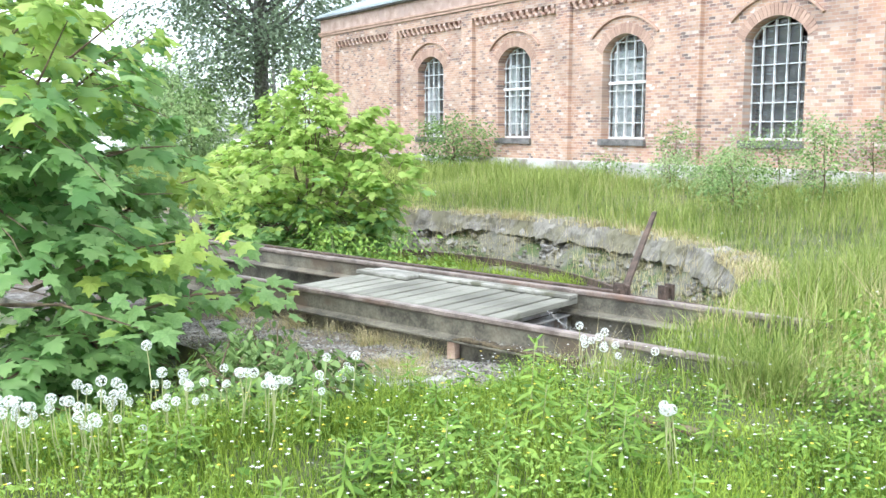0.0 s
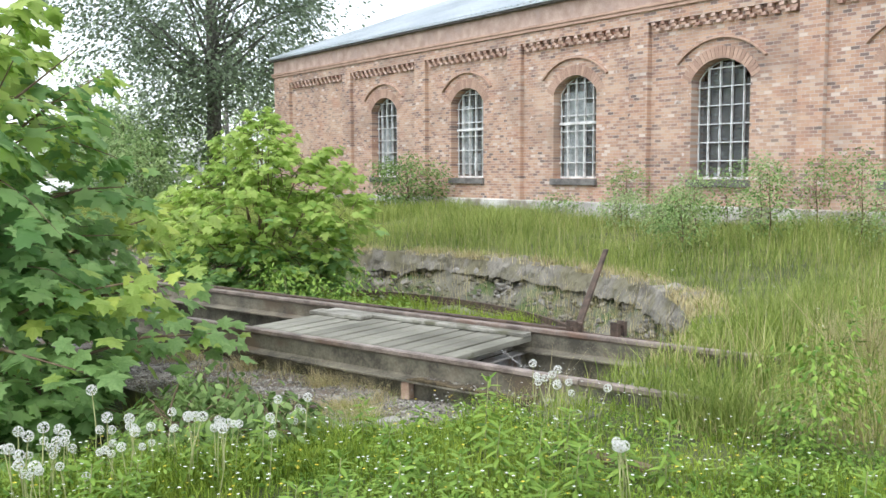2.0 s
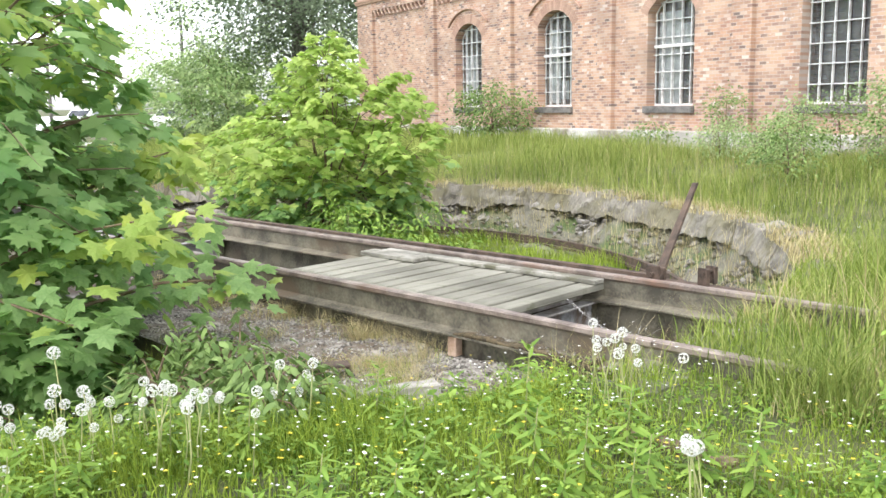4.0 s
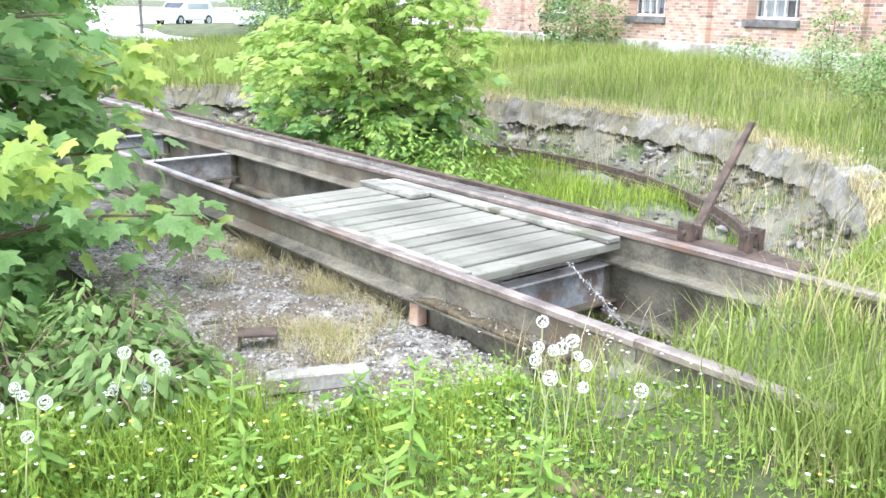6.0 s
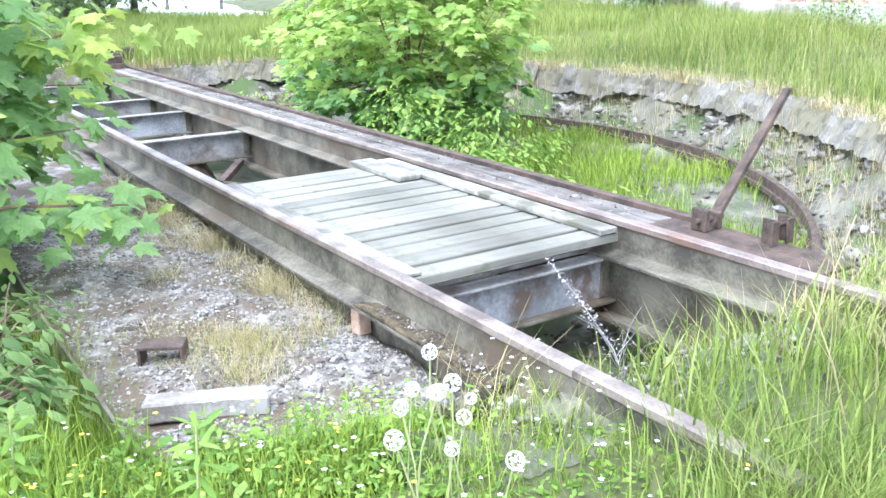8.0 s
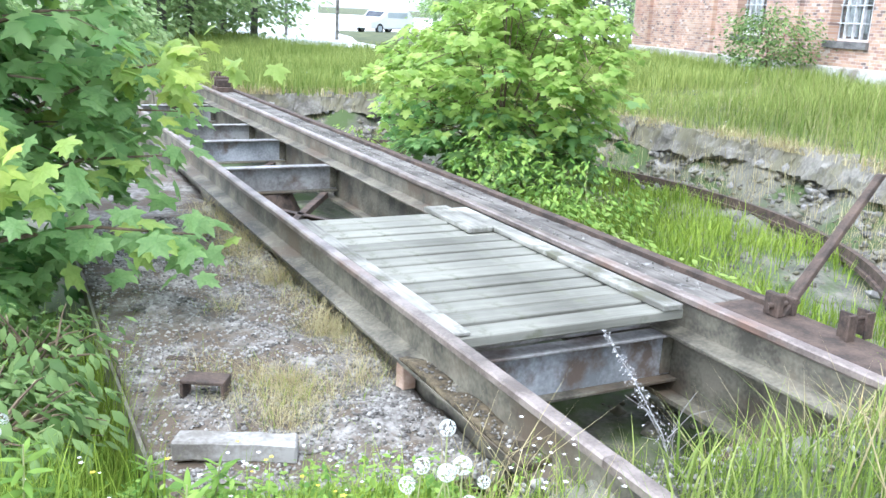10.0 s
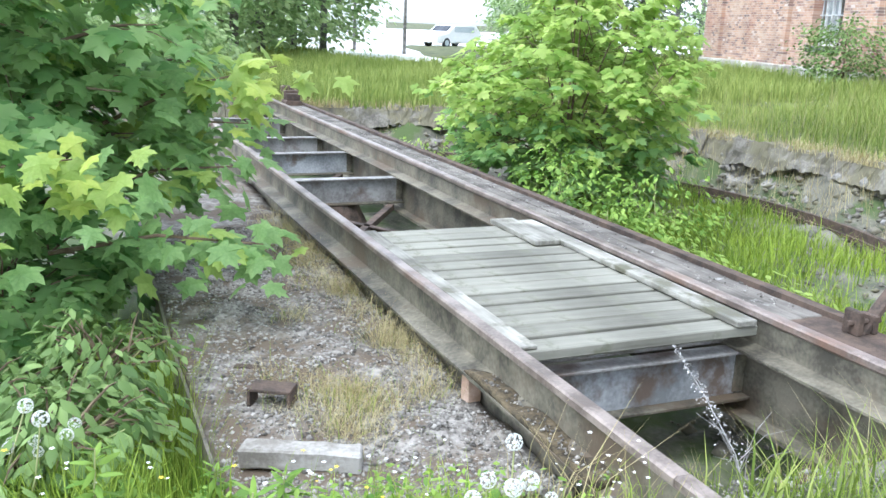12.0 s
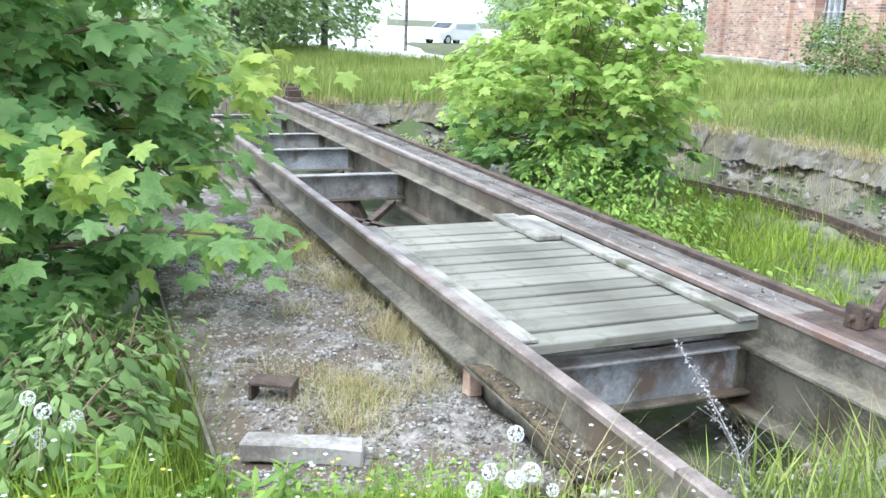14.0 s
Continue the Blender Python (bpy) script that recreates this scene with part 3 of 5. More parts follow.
def side_platforms():
    # low platform under the first rail's outer side, buried in grit
    t = thing("side_platform", (0, 0, 0), "low side platform covered in grey grit and dry grass", "platform")
    slab("grit_bed", -9.5, -2.62, 3.80, 5.06, -0.345, 0.07, GRAVEL, t, 0.045, 0.08)
    part("edge_angle", profile([(3.775, -0.45), (3.79, -0.45), (3.79, -0.31), (3.775, -0.31)], -9.5, -2.75, 14, 0.02), STEEL, t)
    for x in (-9.2, -7.3, -5.4, -3.2):
        part("cantilever", boxed(x - 0.04, x + 0.04, 3.78, 5.02, -0.53, -0.42), STEEL, t)
    n = 16000
    x, y = -2.64 - 4.6 * rng.uniform(0, 1, n) ** 1.3, rng.uniform(3.82, 5.04, n)
    pebbles("grit", np.stack([x, y, np.array([-0.345 + 0.045 * (noise.noise((a * 2.3, b * 2.3, 4)) + 0.5 * noise.noise((a * 7, b * 7, 8))) for a, b in zip(x, y)])], -1), 0.005 + 0.015 * rng.uniform(0, 1, n) ** 3, t)
    # narrow walkway outside the second rail
    t = thing("side_walkway", (0, 0, 0), "narrow walkway of old boards under moss and grit", "walkway")
    for i in range(3):
        for j in range(4):
            xa, xb = -15.8 + 3.08 * j, -15.8 + 3.08 * (j + 1) - 0.02
            bm = boxed(xa, xb, 6.742 + i * 0.14, 6.872 + i * 0.14, -0.165, -0.115, 0.006)
            bmesh.ops.subdivide_edges(bm, edges=[e for e in bm.edges if e.calc_length() > 2], cuts=24)
            for v in bm.verts:
                v.co.z += 0.012 * noise.noise((v.co.x * 1.1, i * 3, j)) + 0.006 * noise.noise((v.co.x * 7, v.co.y * 30, 2))
                v.co.y += 0.008 * noise.noise((v.co.x * 2.3, i * 5, 4))
            part("board", bm, WALK_WOOD, t)
    part("steel_channel", profile([(7.165, -0.2), (7.245, -0.2), (7.245, -0.185), (7.18, -0.185), (7.18, -0.105), (7.245, -0.105), (7.245, -0.09), (7.165, -0.09)], -15.8, -3.3, 12, 0.004), RUST, t)
    part("end_plate", boxed(-3.5, -2.35, 6.73, 7.245, -0.14, -0.118, 0.004), RUST, t, "brown rusted steel plate")
    for x in (-15, -12.5, -10, -7.5, -5, -3.0):
        part("cantilever", boxed(x - 0.04, x + 0.04, 6.73, 7.24, -0.32, -0.18), STEEL, t)
    n = 900
    x, y = rng.uniform(-12, -3.6, n), rng.uniform(6.74, 7.14, n)
    pebbles("grit", np.stack([x, y, np.full(n, -0.112)], -1), 0.004 + 0.012 * rng.uniform(0, 1, n) ** 3, t)


side_platforms()


def locking_lever():
    t = thing("locking_lever", (-3.22, 7.13, -0.118), "rusty slanting iron locking lever on the walkway", "lever")
    bm = boxed(-0.03, 0.03, -0.022, 0.022, 0, 1.0, 0.006)
    for v in bm.verts:
        k = v.co.z
        v.co = Vector((v.co.x * (1.25 - 0.5 * k) - 0.04 * k, v.co.y + 0.68 * k, 0.745 * k))
    part("handle", bm, RUST, t)
    part("pivot_block", boxed(-0.06, 0.05, -0.075, -0.035, 0, 0.13, 0.006), RUST, t)
    part("pivot_block", boxed(-0.06, 0.05, 0.035, 0.07, 0, 0.10, 0.006), RUST, t)
    part("pivot_pin", tube(bmesh.new(), [(0, -0.11, 0.06), (0, 0.12, 0.06)], [0.018, 0.018], 8), RUST, t)


locking_lever()


def bracket_pair():
    t = thing("bolt_bracket", (-2.82, 7.22, -0.119), "pair of rusty upright steel brackets on the end plate", "bracket")
    for y in (-0.06, 0.07):
        b = part("upright", boxed(-0.05, 0.05, y - 0.008, y + 0.008, 0, 0.14, 0.002), RUST, t)
        part("flange", boxed(0.035, 0.05, y - 0.05, y - 0.009, 0, 0.14, 0.002), RUST, b)
    part("bolt", tube(bmesh.new(), [(0, -0.08, 0.1), (0, 0.09, 0.1)], [0.012, 0.012], 8), RUST, t)


bracket_pair()

# loose pieces on the grit
t = thing("timber_block", (-3.12, 4.12, -0.345), "pale grey split timber block lying on the grit", "timber", turn=66)
bm = boxed(-0.24, 0.24, -0.055, 0.055, 0, 0.085, 0.008)
bmesh.ops.subdivide_edges(bm, edges=[e for e in bm.edges if e.calc_length() > 0.3], cuts=5, use_grid_fill=True)
for v in bm.verts:
    v.co += 0.010 * noise.noise_vector(v.co * 11)
part("block", bm, OLD_WOOD, t)
part("split_piece", boxed(-0.15, 0.22, 0.058, 0.10, 0, 0.05, 0.006), OLD_WOOD, t)
t = thing("rusty_bracket", (-3.72, 4.13, -0.35), "small rusty channel bracket half sunk in grit", "bracket", turn=60)
part("top_plate", boxed(-0.10, 0.10, -0.06, 0.06, 0.085, 0.1, 0.003), RUST, t)
part("leg", boxed(-0.10, -0.086, -0.06, 0.06, 0, 0.084, 0.003), RUST, t)
part("leg", boxed(0.086, 0.10, -0.06, 0.06, 0, 0.084, 0.003), RUST, t)
t = thing("iron_strip", (-4.15, 4.15, -0.345), "flat rusty iron strip lying on the grit", "scrap", turn=62)
part("strip", boxed(-0.12, 0.12, -0.025, 0.025, 0, 0.02, 0.003), RUST, t)
t = thing("broken_post", (-3.53, 5.035, -0.36), "pale broken wooden post propped below the rail", "post")
bm = boxed(-0.04, 0.04, -0.035, 0.035, 0, 0.145, 0.006)
for v in bm.verts:
    v.co += 0.012 * noise.noise_vector(v.co * 14)
part("post", bm, PALE_WOOD, t)
t = thing("moss_cushion", (-2.85, 5.03, -0.2), "dark moss and grit heaped on the rail's foot", "moss", kind="stuff")
slab("moss", -0.65, 0.5, -0.05, 0.06, 0.028, 0.03, MOSS, t, 0.04, 0.022)
n = 110
pebbles("grit", np.stack([rng.uniform(-0.5, 0.5, n), rng.uniform(-0.05, 0.035, n), np.full(n, 0.03) + rng.uniform(0, 0.012, n)], -1), rng.uniform(0.004, 0.011, n), t)
t = thing("grass_grown_log", (-1.45, 4.13, -0.25), "old brown sleeper timber half hidden in grass", "timber", turn=-5)
part("log", boxed(-0.32, 0.38, -0.05, 0.05, 0.0, 0.10, 0.012), TWIG, t)
t = thing("end_stop", (-15.6, 6.98, -0.13), "dark iron stop at the bridge's far end", "stop")
part("stop_plate", boxed(-0.2, 0.2, -0.14, 0.14, 0, 0.1, 0.01), RUST, t)
part("stop_horn", boxed(-0.12, -0.04, -0.12, 0.12, 0.1, 0.26, 0.01), RUST, t)
part("stop_horn", boxed(0.06, 0.14, -0.12, 0.12, 0.1, 0.22, 0.01), RUST, t)


def deck():
    """Planks across the bridge between the rails, with a loose strip along each side."""
    t = thing("plank_deck", (-4.6, 5.85, -0.21), "grey weathered plank deck lying between the rails", "deck")
    x0, x1, y0, y1 = -5.78, -3.33, 5.16, 6.56
    n = 14
    w = (x1 - x0) / n
    meshes = []
    for k in range(4):
        bm = boxed(-w / 2 + 0.013 + 0.004 * (k % 2), w / 2 - 0.014, y0 - 5.85, y1 - 5.85, 0.09, 0.145, 0.006)
        for v in bm.verts:
            v.co.x += 0.004 * noise.noise((v.co.y * 2, k, 3))
            v.co.z += 0.006 * noise.noise((v.co.y * 1.5, k, 7))
        me = bpy.data.meshes.new("plank")
        bm.to_mesh(me)
        bm.free()
        me.materials.append(PLANK)
        meshes.append(me)
    for i in range(n):
        piece("plank", meshes[i % 4], t, pose(x0 + (i + 0.5) * w + 4.6, 0.006 * math.sin(i * 3.3), 0.004 * math.sin(i * 1.7), 0, 0, 0.25 * math.sin(i * 2.1)))
    part("edge_strip", boxed(x0 + 0.02 + 4.6, x1 + 4.6, 0.555, 0.68, 0.149, 0.182, 0.005), STRIP_WOOD, t)
    part("short_board", boxed(x0 - 0.06 + 4.6, x0 + 0.66 + 4.6, 0.36, 0.548, 0.149, 0.184, 0.005), STRIP_WOOD, t)
    part("mossy_strip", boxed(x0 + 0.05 + 4.6, x1 - 0.02 + 4.6, -0.67, -0.575, 0.149, 0.168, 0.004), STRIP_WOOD, t, "crumbling edge strip")
    for x in (-5.7, -4.5, -3.56):
        part("bearer", boxed(x - 0.05 + 4.6, x + 0.05 + 4.6, -0.66, 0.66, -0.002, 0.088, 0.005), OLD_WOOD, t)


deck()

# broken stone on the slope below the coping, and a stump of a buffer past the bridge's far end
q_r, q_a = np.where(rng.uniform(0, 1, 2300) < 0.65, rng.uniform(6.15, 6.95, 2300), rng.uniform(4.9, 6.2, 2300)), np.radians(rng.uniform(8, 150, 2300))
q_x, q_y = CENTRE[0] + q_r * np.cos(q_a), CENTRE[1] + q_r * np.sin(q_a)
tagged(pebbles("rubble", np.stack([q_x, q_y, np.where(q_r < 6.2, pit_height(q_x, q_y), FLOOR_Z + 0.08 + 0.5 * np.clip((q_r - 6.26) / 0.8, 0, 1))], -1), 0.012 + 0.07 * rng.uniform(0, 1, 2300) ** 3, None, CONCRETE), "broken concrete rubble on the pit's slope", "rubble", kind="stuff")
t = thing("buffer_stump", (-16.4, 7.25, -0.16), "dark rusty stump of a rail stop beyond the bridge", "rail stop")
for q_y in (-0.2, 0.2):
    part("post", boxed(-0.09, 0.09, q_y - 0.09, q_y + 0.09, -0.05, 0.32, 0.02), RUST, t)
part("crosspiece", boxed(-0.07, 0.07, -0.108, 0.108, 0.12, 0.28, 0.015), RUST, t)


# ---- brick engine shed ----
BAY = 4.28
W_HALF, W_BOT, W_SPRING, W_TOP = 0.74, 1.20, 3.37, 3.78
S_LEFT, S_RIGHT = -20.35, 14.8
EAVE = 5.72


def arch(half, spring, top, n=12):
    """Points of a segmental arch from its left to its right springing."""
    rise = top - spring
    r = (half * half + rise * rise) / (2 * rise)
    a = math.asin(half / r)
    return [(r * math.sin(-a + 2 * a * i / n), top - r + r * math.cos(-a + 2 * a * i / n)) for i in range(n + 1)]


def strip(bm, pa, pb):
    """Faces between two rows of points."""
    a, b = [bm.verts.new(q) for q in pa], [bm.verts.new(q) for q in pb]
    for i in range(len(a) - 1):
        bm.faces.new((a[i], a[i + 1], b[i + 1], b[i]))


def bay_wall(bm, c, s0, s1, y, z0, z1):
    """A stretch of wall with one arched opening, its reveal going in."""
    top = arch(W_HALF, W_SPRING, W_TOP)
    strip(bm, [(s0, y, z0), (s0, y, z1)], [(c - W_HALF, y, z0), (c - W_HALF, y, z1)])
    strip(bm, [(c + W_HALF, y, z0), (c + W_HALF, y, z1)], [(s1, y, z0), (s1, y, z1)])
    strip(bm, [(c - W_HALF, y, z0), (c + W_HALF, y, z0)], [(c - W_HALF, y, W_BOT), (c + W_HALF, y, W_BOT)])
    strip(bm, [(c + p, y, q) for p, q in top], [(c + p, y, z1) for p, q in top])
    loop = [(-W_HALF, W_BOT)] + top + [(W_HALF, W_BOT)]
    strip(bm, [(c + p, y, q) for p, q in loop], [(c + p, y + 0.45, q) for p, q in loop])
    strip(bm, [(c - W_HALF, y, W_BOT), (c + W_HALF, y, W_BOT)], [(c - W_HALF, y + 0.45, W_BOT), (c + W_HALF, y + 0.45, W_BOT)])


def window(parent, c, y, boards, transom=False):
    w = part("window", boxed(c - W_HALF, c + W_HALF, y + 0.27, y + 0.32, W_BOT - 0.005, W_BOT + 0.05), WHITE_PAINT, parent, "tall arched iron-barred window with many small panes")
    part("sill", boxed(c - W_HALF - 0.05, c + W_HALF + 0.05, y - 0.09, y + 0.26, W_BOT - 0.17, W_BOT - 0.006, 0.01), SILL, w, "dark grey stone sill")
    bm = bmesh.new()
    outer, inner = arch(W_HALF - 0.002, W_SPRING, W_TOP - 0.002), arch(W_HALF - 0.025, W_SPRING, W_TOP - 0.025)
    lo, li = [(-W_HALF + 0.002, W_BOT)] + outer + [(W_HALF - 0.002, W_BOT)], [(-W_HALF + 0.025, W_BOT)] + inner + [(W_HALF - 0.025, W_BOT)]
    for ya in (y + 0.27,):
        strip(bm, [(c + p, ya, q) for p, q in lo], [(c + p, ya, q) for p, q in li])
    strip(bm, [(c + p, y + 0.27, q) for p, q in li], [(c + p, y + 0.31, q) for p, q in li])
    part("frame", bm, WHITE_PAINT, w)

    def top_at(s):
        rise = W_TOP - W_SPRING
        r = (W_HALF ** 2 + rise ** 2) / (2 * rise)
        return W_TOP - r + math.sqrt(max(r * r - s * s, 0)) - 0.03

    step = 2 * W_HALF / 5
    for i in range(1, 5):
        s = -W_HALF + i * step
        part("glazing_bar", boxed(c + s - 0.010, c + s + 0.010, y + 0.272, y + 0.205, W_BOT + 0.04, top_at(s)), WHITE_PAINT, w)
    for j in range(1, 7):
        z = W_BOT + 0.40 * j
        hw = W_HALF - 0.03 if z < W_SPRING else 0.62
        part("glazing_bar", boxed(c - hw, c + hw, y + 0.276, y + 0.201, z - 0.010, z + 0.010), WHITE_PAINT, w)
    for i in range(5):
        for j in range(6):
            s0, z0 = -W_HALF + i * step + 0.012, W_BOT + 0.4 * j + 0.012
            z1 = z0 + 0.376
            if j == 5:
                z1 = min(top_at(s0), top_at(s0 + step - 0.024)) - 0.01
            tilt = 0.004 * math.sin(i * 3.1 + j * 5.7 + c)
            bm = bmesh.new()
            vs = [bm.verts.new(q) for q in ((c + s0, y + 0.29 + tilt, z0), (c + s0 + step - 0.024, y + 0.29 - tilt, z0), (c + s0 + step - 0.024, y + 0.29 - tilt, z1), (c + s0, y + 0.29 + tilt, z1))]
            bm.faces.new(vs)
            pane = part("pane", bm, GLASS, w)
            pane.visible_shadow = False
    if transom:
        part("transom", boxed(c - W_HALF + 0.03, c + W_HALF - 0.03, y + 0.19, y + 0.28, W_BOT + 1.36, W_BOT + 1.43, 0.006), WHITE_PAINT, w, "stout white transom rail")
        part("mullion", boxed(c + 0.13, c + 0.17, y + 0.195, y + 0.275, W_BOT + 0.04, W_BOT + 1.36, 0.004), WHITE_PAINT, w)
    for s0, s1, z0, z1 in boards:
        part("inner_board", boxed(c + s0, c + s1, y + 0.34, y + 0.36, W_BOT + z0, W_BOT + z1), WHITE_PAINT, w, "pale board leaning behind the panes")
    return w


def shed():
    t = thing("brick_engine_shed", (F0[0], F0[1], 0.0), "long red brick engine shed with arched windows and a metal roof", "building", turn=TURN_F)
    P, Y = 0.27, 0.12  # half pilaster, recess of the panels
    centres = [BAY * k - 0.07 for k in range(-3, 4)]
    edges = [c - BAY / 2 for c in centres] + [centres[-1] + BAY / 2]
    for c in centres:
        bm = bmesh.new()
        bay_wall(bm, c, c - BAY / 2 + P, c + BAY / 2 - P, Y, 0.55, 4.74)
        part("wall", bm, BRICK, t, "weathered red brick wall")
    bm = bmesh.new()
    strip(bm, [(-19.15, Y, 0.55), (-19.15, Y, 4.74)], [(edges[0] - P, Y, 0.55), (edges[0] - P, Y, 4.74)])
    part("wall", bm, BRICK, t, "weathered red brick wall")
    for e in edges:
        part("pilaster", boxed(e - P, e + P, 0, Y + 0.3, 0.55, 4.9), BRICK, t)
    part("corner_pilaster", boxed(S_LEFT, -19.15, 0, 0.5, 0.55, 4.9), BRICK, t)
    part("frieze", boxed(S_LEFT, S_RIGHT, -0.004, 0.5, 4.74, 5.0), BRICK, t)
    part("upper_frieze", boxed(S_LEFT, S_RIGHT, -0.006, 0.5, 5.0, EAVE - 0.1), FRIEZE, t, "pale weathered brick frieze")
    part("string_course", boxed(S_LEFT - 0.04, S_RIGHT, -0.06, -0.008, 5.0, 5.08, 0.008), BRICK_PIECE, t)
    part("string_course", boxed(S_LEFT - 0.06, S_RIGHT, -0.09, -0.008, 5.082, 5.15, 0.008), BRICK_PIECE, t)
    part("plinth", boxed(S_LEFT - 0.05, S_RIGHT, -0.10, 0.6, -0.3, 0.62, 0.02), PLINTH, t, "pale plastered stone plinth")
    part("gable_wall", boxed(S_LEFT, S_LEFT + 0.4, 0.5, 13.0, 0.55, EAVE - 0.1), BRICK_SIDE, t)
    part("gable_plinth", boxed(S_LEFT - 0.05, S_LEFT + 0.4, 0.6, 13.0, -0.3, 0.55), PLINTH, t)
    part("back_wall", boxed(S_LEFT, S_RIGHT, 12.6, 13.0, -0.3, EAVE - 0.1), BRICK, t)
    part("far_gable_wall", boxed(S_RIGHT - 0.4, S_RIGHT, 0.6, 12.6, -0.3, EAVE - 0.1), BRICK_SIDE, t)
    part("room_floor", boxed(S_LEFT + 0.4, S_RIGHT - 0.4, 0.6, 12.6, 0.1, 0.3), ROOM, t)
    # dentil rows under each panel's head
    me = bpy.data.meshes.new("dentil_brick")
    b = boxed(-0.055, 0.055, -0.1, 0.1, -0.034, 0.034, 0.004)
    b.to_mesh(me)
    b.free()
    me.materials.append(PALE_BRICK)
    me2 = bpy.data.meshes.new("corbel_brick")
    b = boxed(-0.055, 0.055, -0.06, 0.06, -0.034, 0.034, 0.004)
    b.to_mesh(me2)
    b.free()
    me2.materials.append(BRICK_PIECE)
    spans = [(-19.15, edges[0] - P)] + [(c - BAY / 2 + P, c + BAY / 2 - P) for c in centres[:6]]
    for s0, s1 in spans:
        n = int((s1 - s0) / 0.26)
        for i in range(n):
            s = s0 + (i + 0.5) * (s1 - s0) / n
            piece("dentil_brick", me, t, Matrix.Translation((s, 0.1, 4.70)))
            piece("corbel_brick", me2, t, Matrix.Translation((s + 0.02, 0.085, 4.62)))
            piece("dentil_brick", me, t, Matrix.Translation((s + 0.13 if i < n - 1 else s, 0.1, 4.553)))
    # arch rings and hood moulds
    vm = bpy.data.meshes.new("arch_brick")
    b = boxed(-0.041, 0.041, -0.012, 0.1, 0, 0.25, 0.002)
    b.to_mesh(vm)
    b.free()
    vm.materials.append(BRICK_PIECE)
    hm = bpy.data.meshes.new("hood_brick")
    b = boxed(-0.064, 0.064, -0.075, 0.06, 0, 0.05, 0.003)
    b.to_mesh(hm)
    b.free()
    hm.materials.append(BRICK_PIECE)
    for c in centres[:6]:
        rise = W_TOP - W_SPRING
        r = (W_HALF ** 2 + rise ** 2) / (2 * rise)
        a = math.asin(W_HALF / r) * 1.02
        for i in range(23):
            g = -a + 2 * a * i / 22
            piece("arch_brick", vm, t, Matrix.Translation((c + r * math.sin(g), Y, W_TOP - r + r * math.cos(g))) @ Matrix.Rotation(g, 4, "Y"))
        half, up = 1.04, 0.43
        r = (half * half + up * up) / (2 * up)
        a = math.asin(half / r)
        for i in range(21):
            g = -a + 2 * a * i / 20
            piece("hood_brick", hm, t, Matrix.Translation((c + r * math.sin(g), Y, 4.2 - r + r * math.cos(g))) @ Matrix.Rotation(g, 4, "Y"))
    boards = [[(-0.6, -0.1, 0.1, 1.6)], [(-0.66, -0.15, 0.1, 2.1), (-0.1, 0.2, 0.2, 0.7)], [(-0.68, 0.02, 0.0, 2.2), (0.0, 0.3, 1.3, 1.9)], [(-0.36, -0.28, 0.02, 0.14)], [], [], []]
    for c, bd in zip(centres, boards):
        window(t, c, Y, bd, len(bd) > 1)
    # hipped metal roof with standing ribs
    bm = bmesh.new()
    o, ridge, rz = 0.22, 6.5, EAVE + 2.75
    A, B, C, D = (S_LEFT - o, -o, EAVE), (S_RIGHT + o, -o, EAVE), (S_RIGHT + o, 13 + o, EAVE), (S_LEFT - o, 13 + o, EAVE)
    E, G = (S_LEFT + 6.4, ridge, rz), (S_RIGHT + o, ridge, rz)
    vs = {k: bm.verts.new(v) for k, v in dict(A=A, B=B, C=C, D=D, E=E, G=G).items()}
    for f in ("ABGE", "CDEG", "DAE", "BCG"):
        bm.faces.new([vs[k] for k in f])
    ret = bmesh.ops.extrude_face_region(bm, geom=list(bm.faces))
    bmesh.ops.translate(bm, vec=(0, 0, -0.05), verts=[v for v in ret["geom"] if isinstance(v, bmesh.types.BMVert)])
    bmesh.ops.recalc_face_normals(bm, faces=bm.faces)
    roof = part("roof", bm, ROOF, t, "grey profiled metal roof")
    bm = bmesh.new()
    s = S_LEFT + 0.1
    while s < 8:
        top = min(1.0, max(0.02, (s - S_LEFT + o) / (6.4 + o)))
        a, b = Vector((s, -o - 0.01, EAVE + 0.0)), Vector((s, -o + (ridge + o) * top, EAVE + (rz - EAVE) * top))
        tube(bm, [a, b], [0.04, 0.04], 5)
        s += 0.24
    part("roof_rib", bm, ROOF, roof)
    part("eave_board", boxed(S_LEFT - 0.1, S_RIGHT, -0.16, 0.5, EAVE - 0.1, EAVE - 0.052), SILL, t)


shed()


# ---- plants ----
def maple_shape():
    """Outline of a lobed maple leaf, stalk at the origin, one unit long."""
    half = [(0.0, 0.0), (0.20, -0.08), (0.42, -0.07), (0.33, 0.10), (0.50, 0.20), (0.68, 0.44), (0.42, 0.42), (0.27, 0.50), (0.30, 0.74), (0.15, 0.72), (0.0, 1.0)]
    pts = half + [(-x, y) for x, y in half[-2:0:-1]]
    v = np.array([(0.0, 0.36, 0.04)] + [(x, y, -0.10 * abs(x) - 0.12 * y * y) for x, y in pts])
    n = len(pts)
    return v, np.array([(0, 1 + i, 1 + (i + 1) % n) for i in range(n)])


def oval_shape():
    v = np.array([(0, 0, 0), (0.24, 0.35, -0.03), (0.16, 0.75, -0.05), (0, 1, -0.12), (-0.16, 0.75, -0.05), (-0.24, 0.35, -0.03), (0, 0.5, 0.02)], float)
    return v, np.array([(6, i, (i + 1) % 6) for i in range(6)])


def diamond_shape():
    v = np.array([(0, 0, 0), (0.34, 0.45, -0.04), (0, 1, -0.1), (-0.34, 0.45, -0.04)], float)
    return v, np.array([(0, 1, 2), (0, 2, 3)])


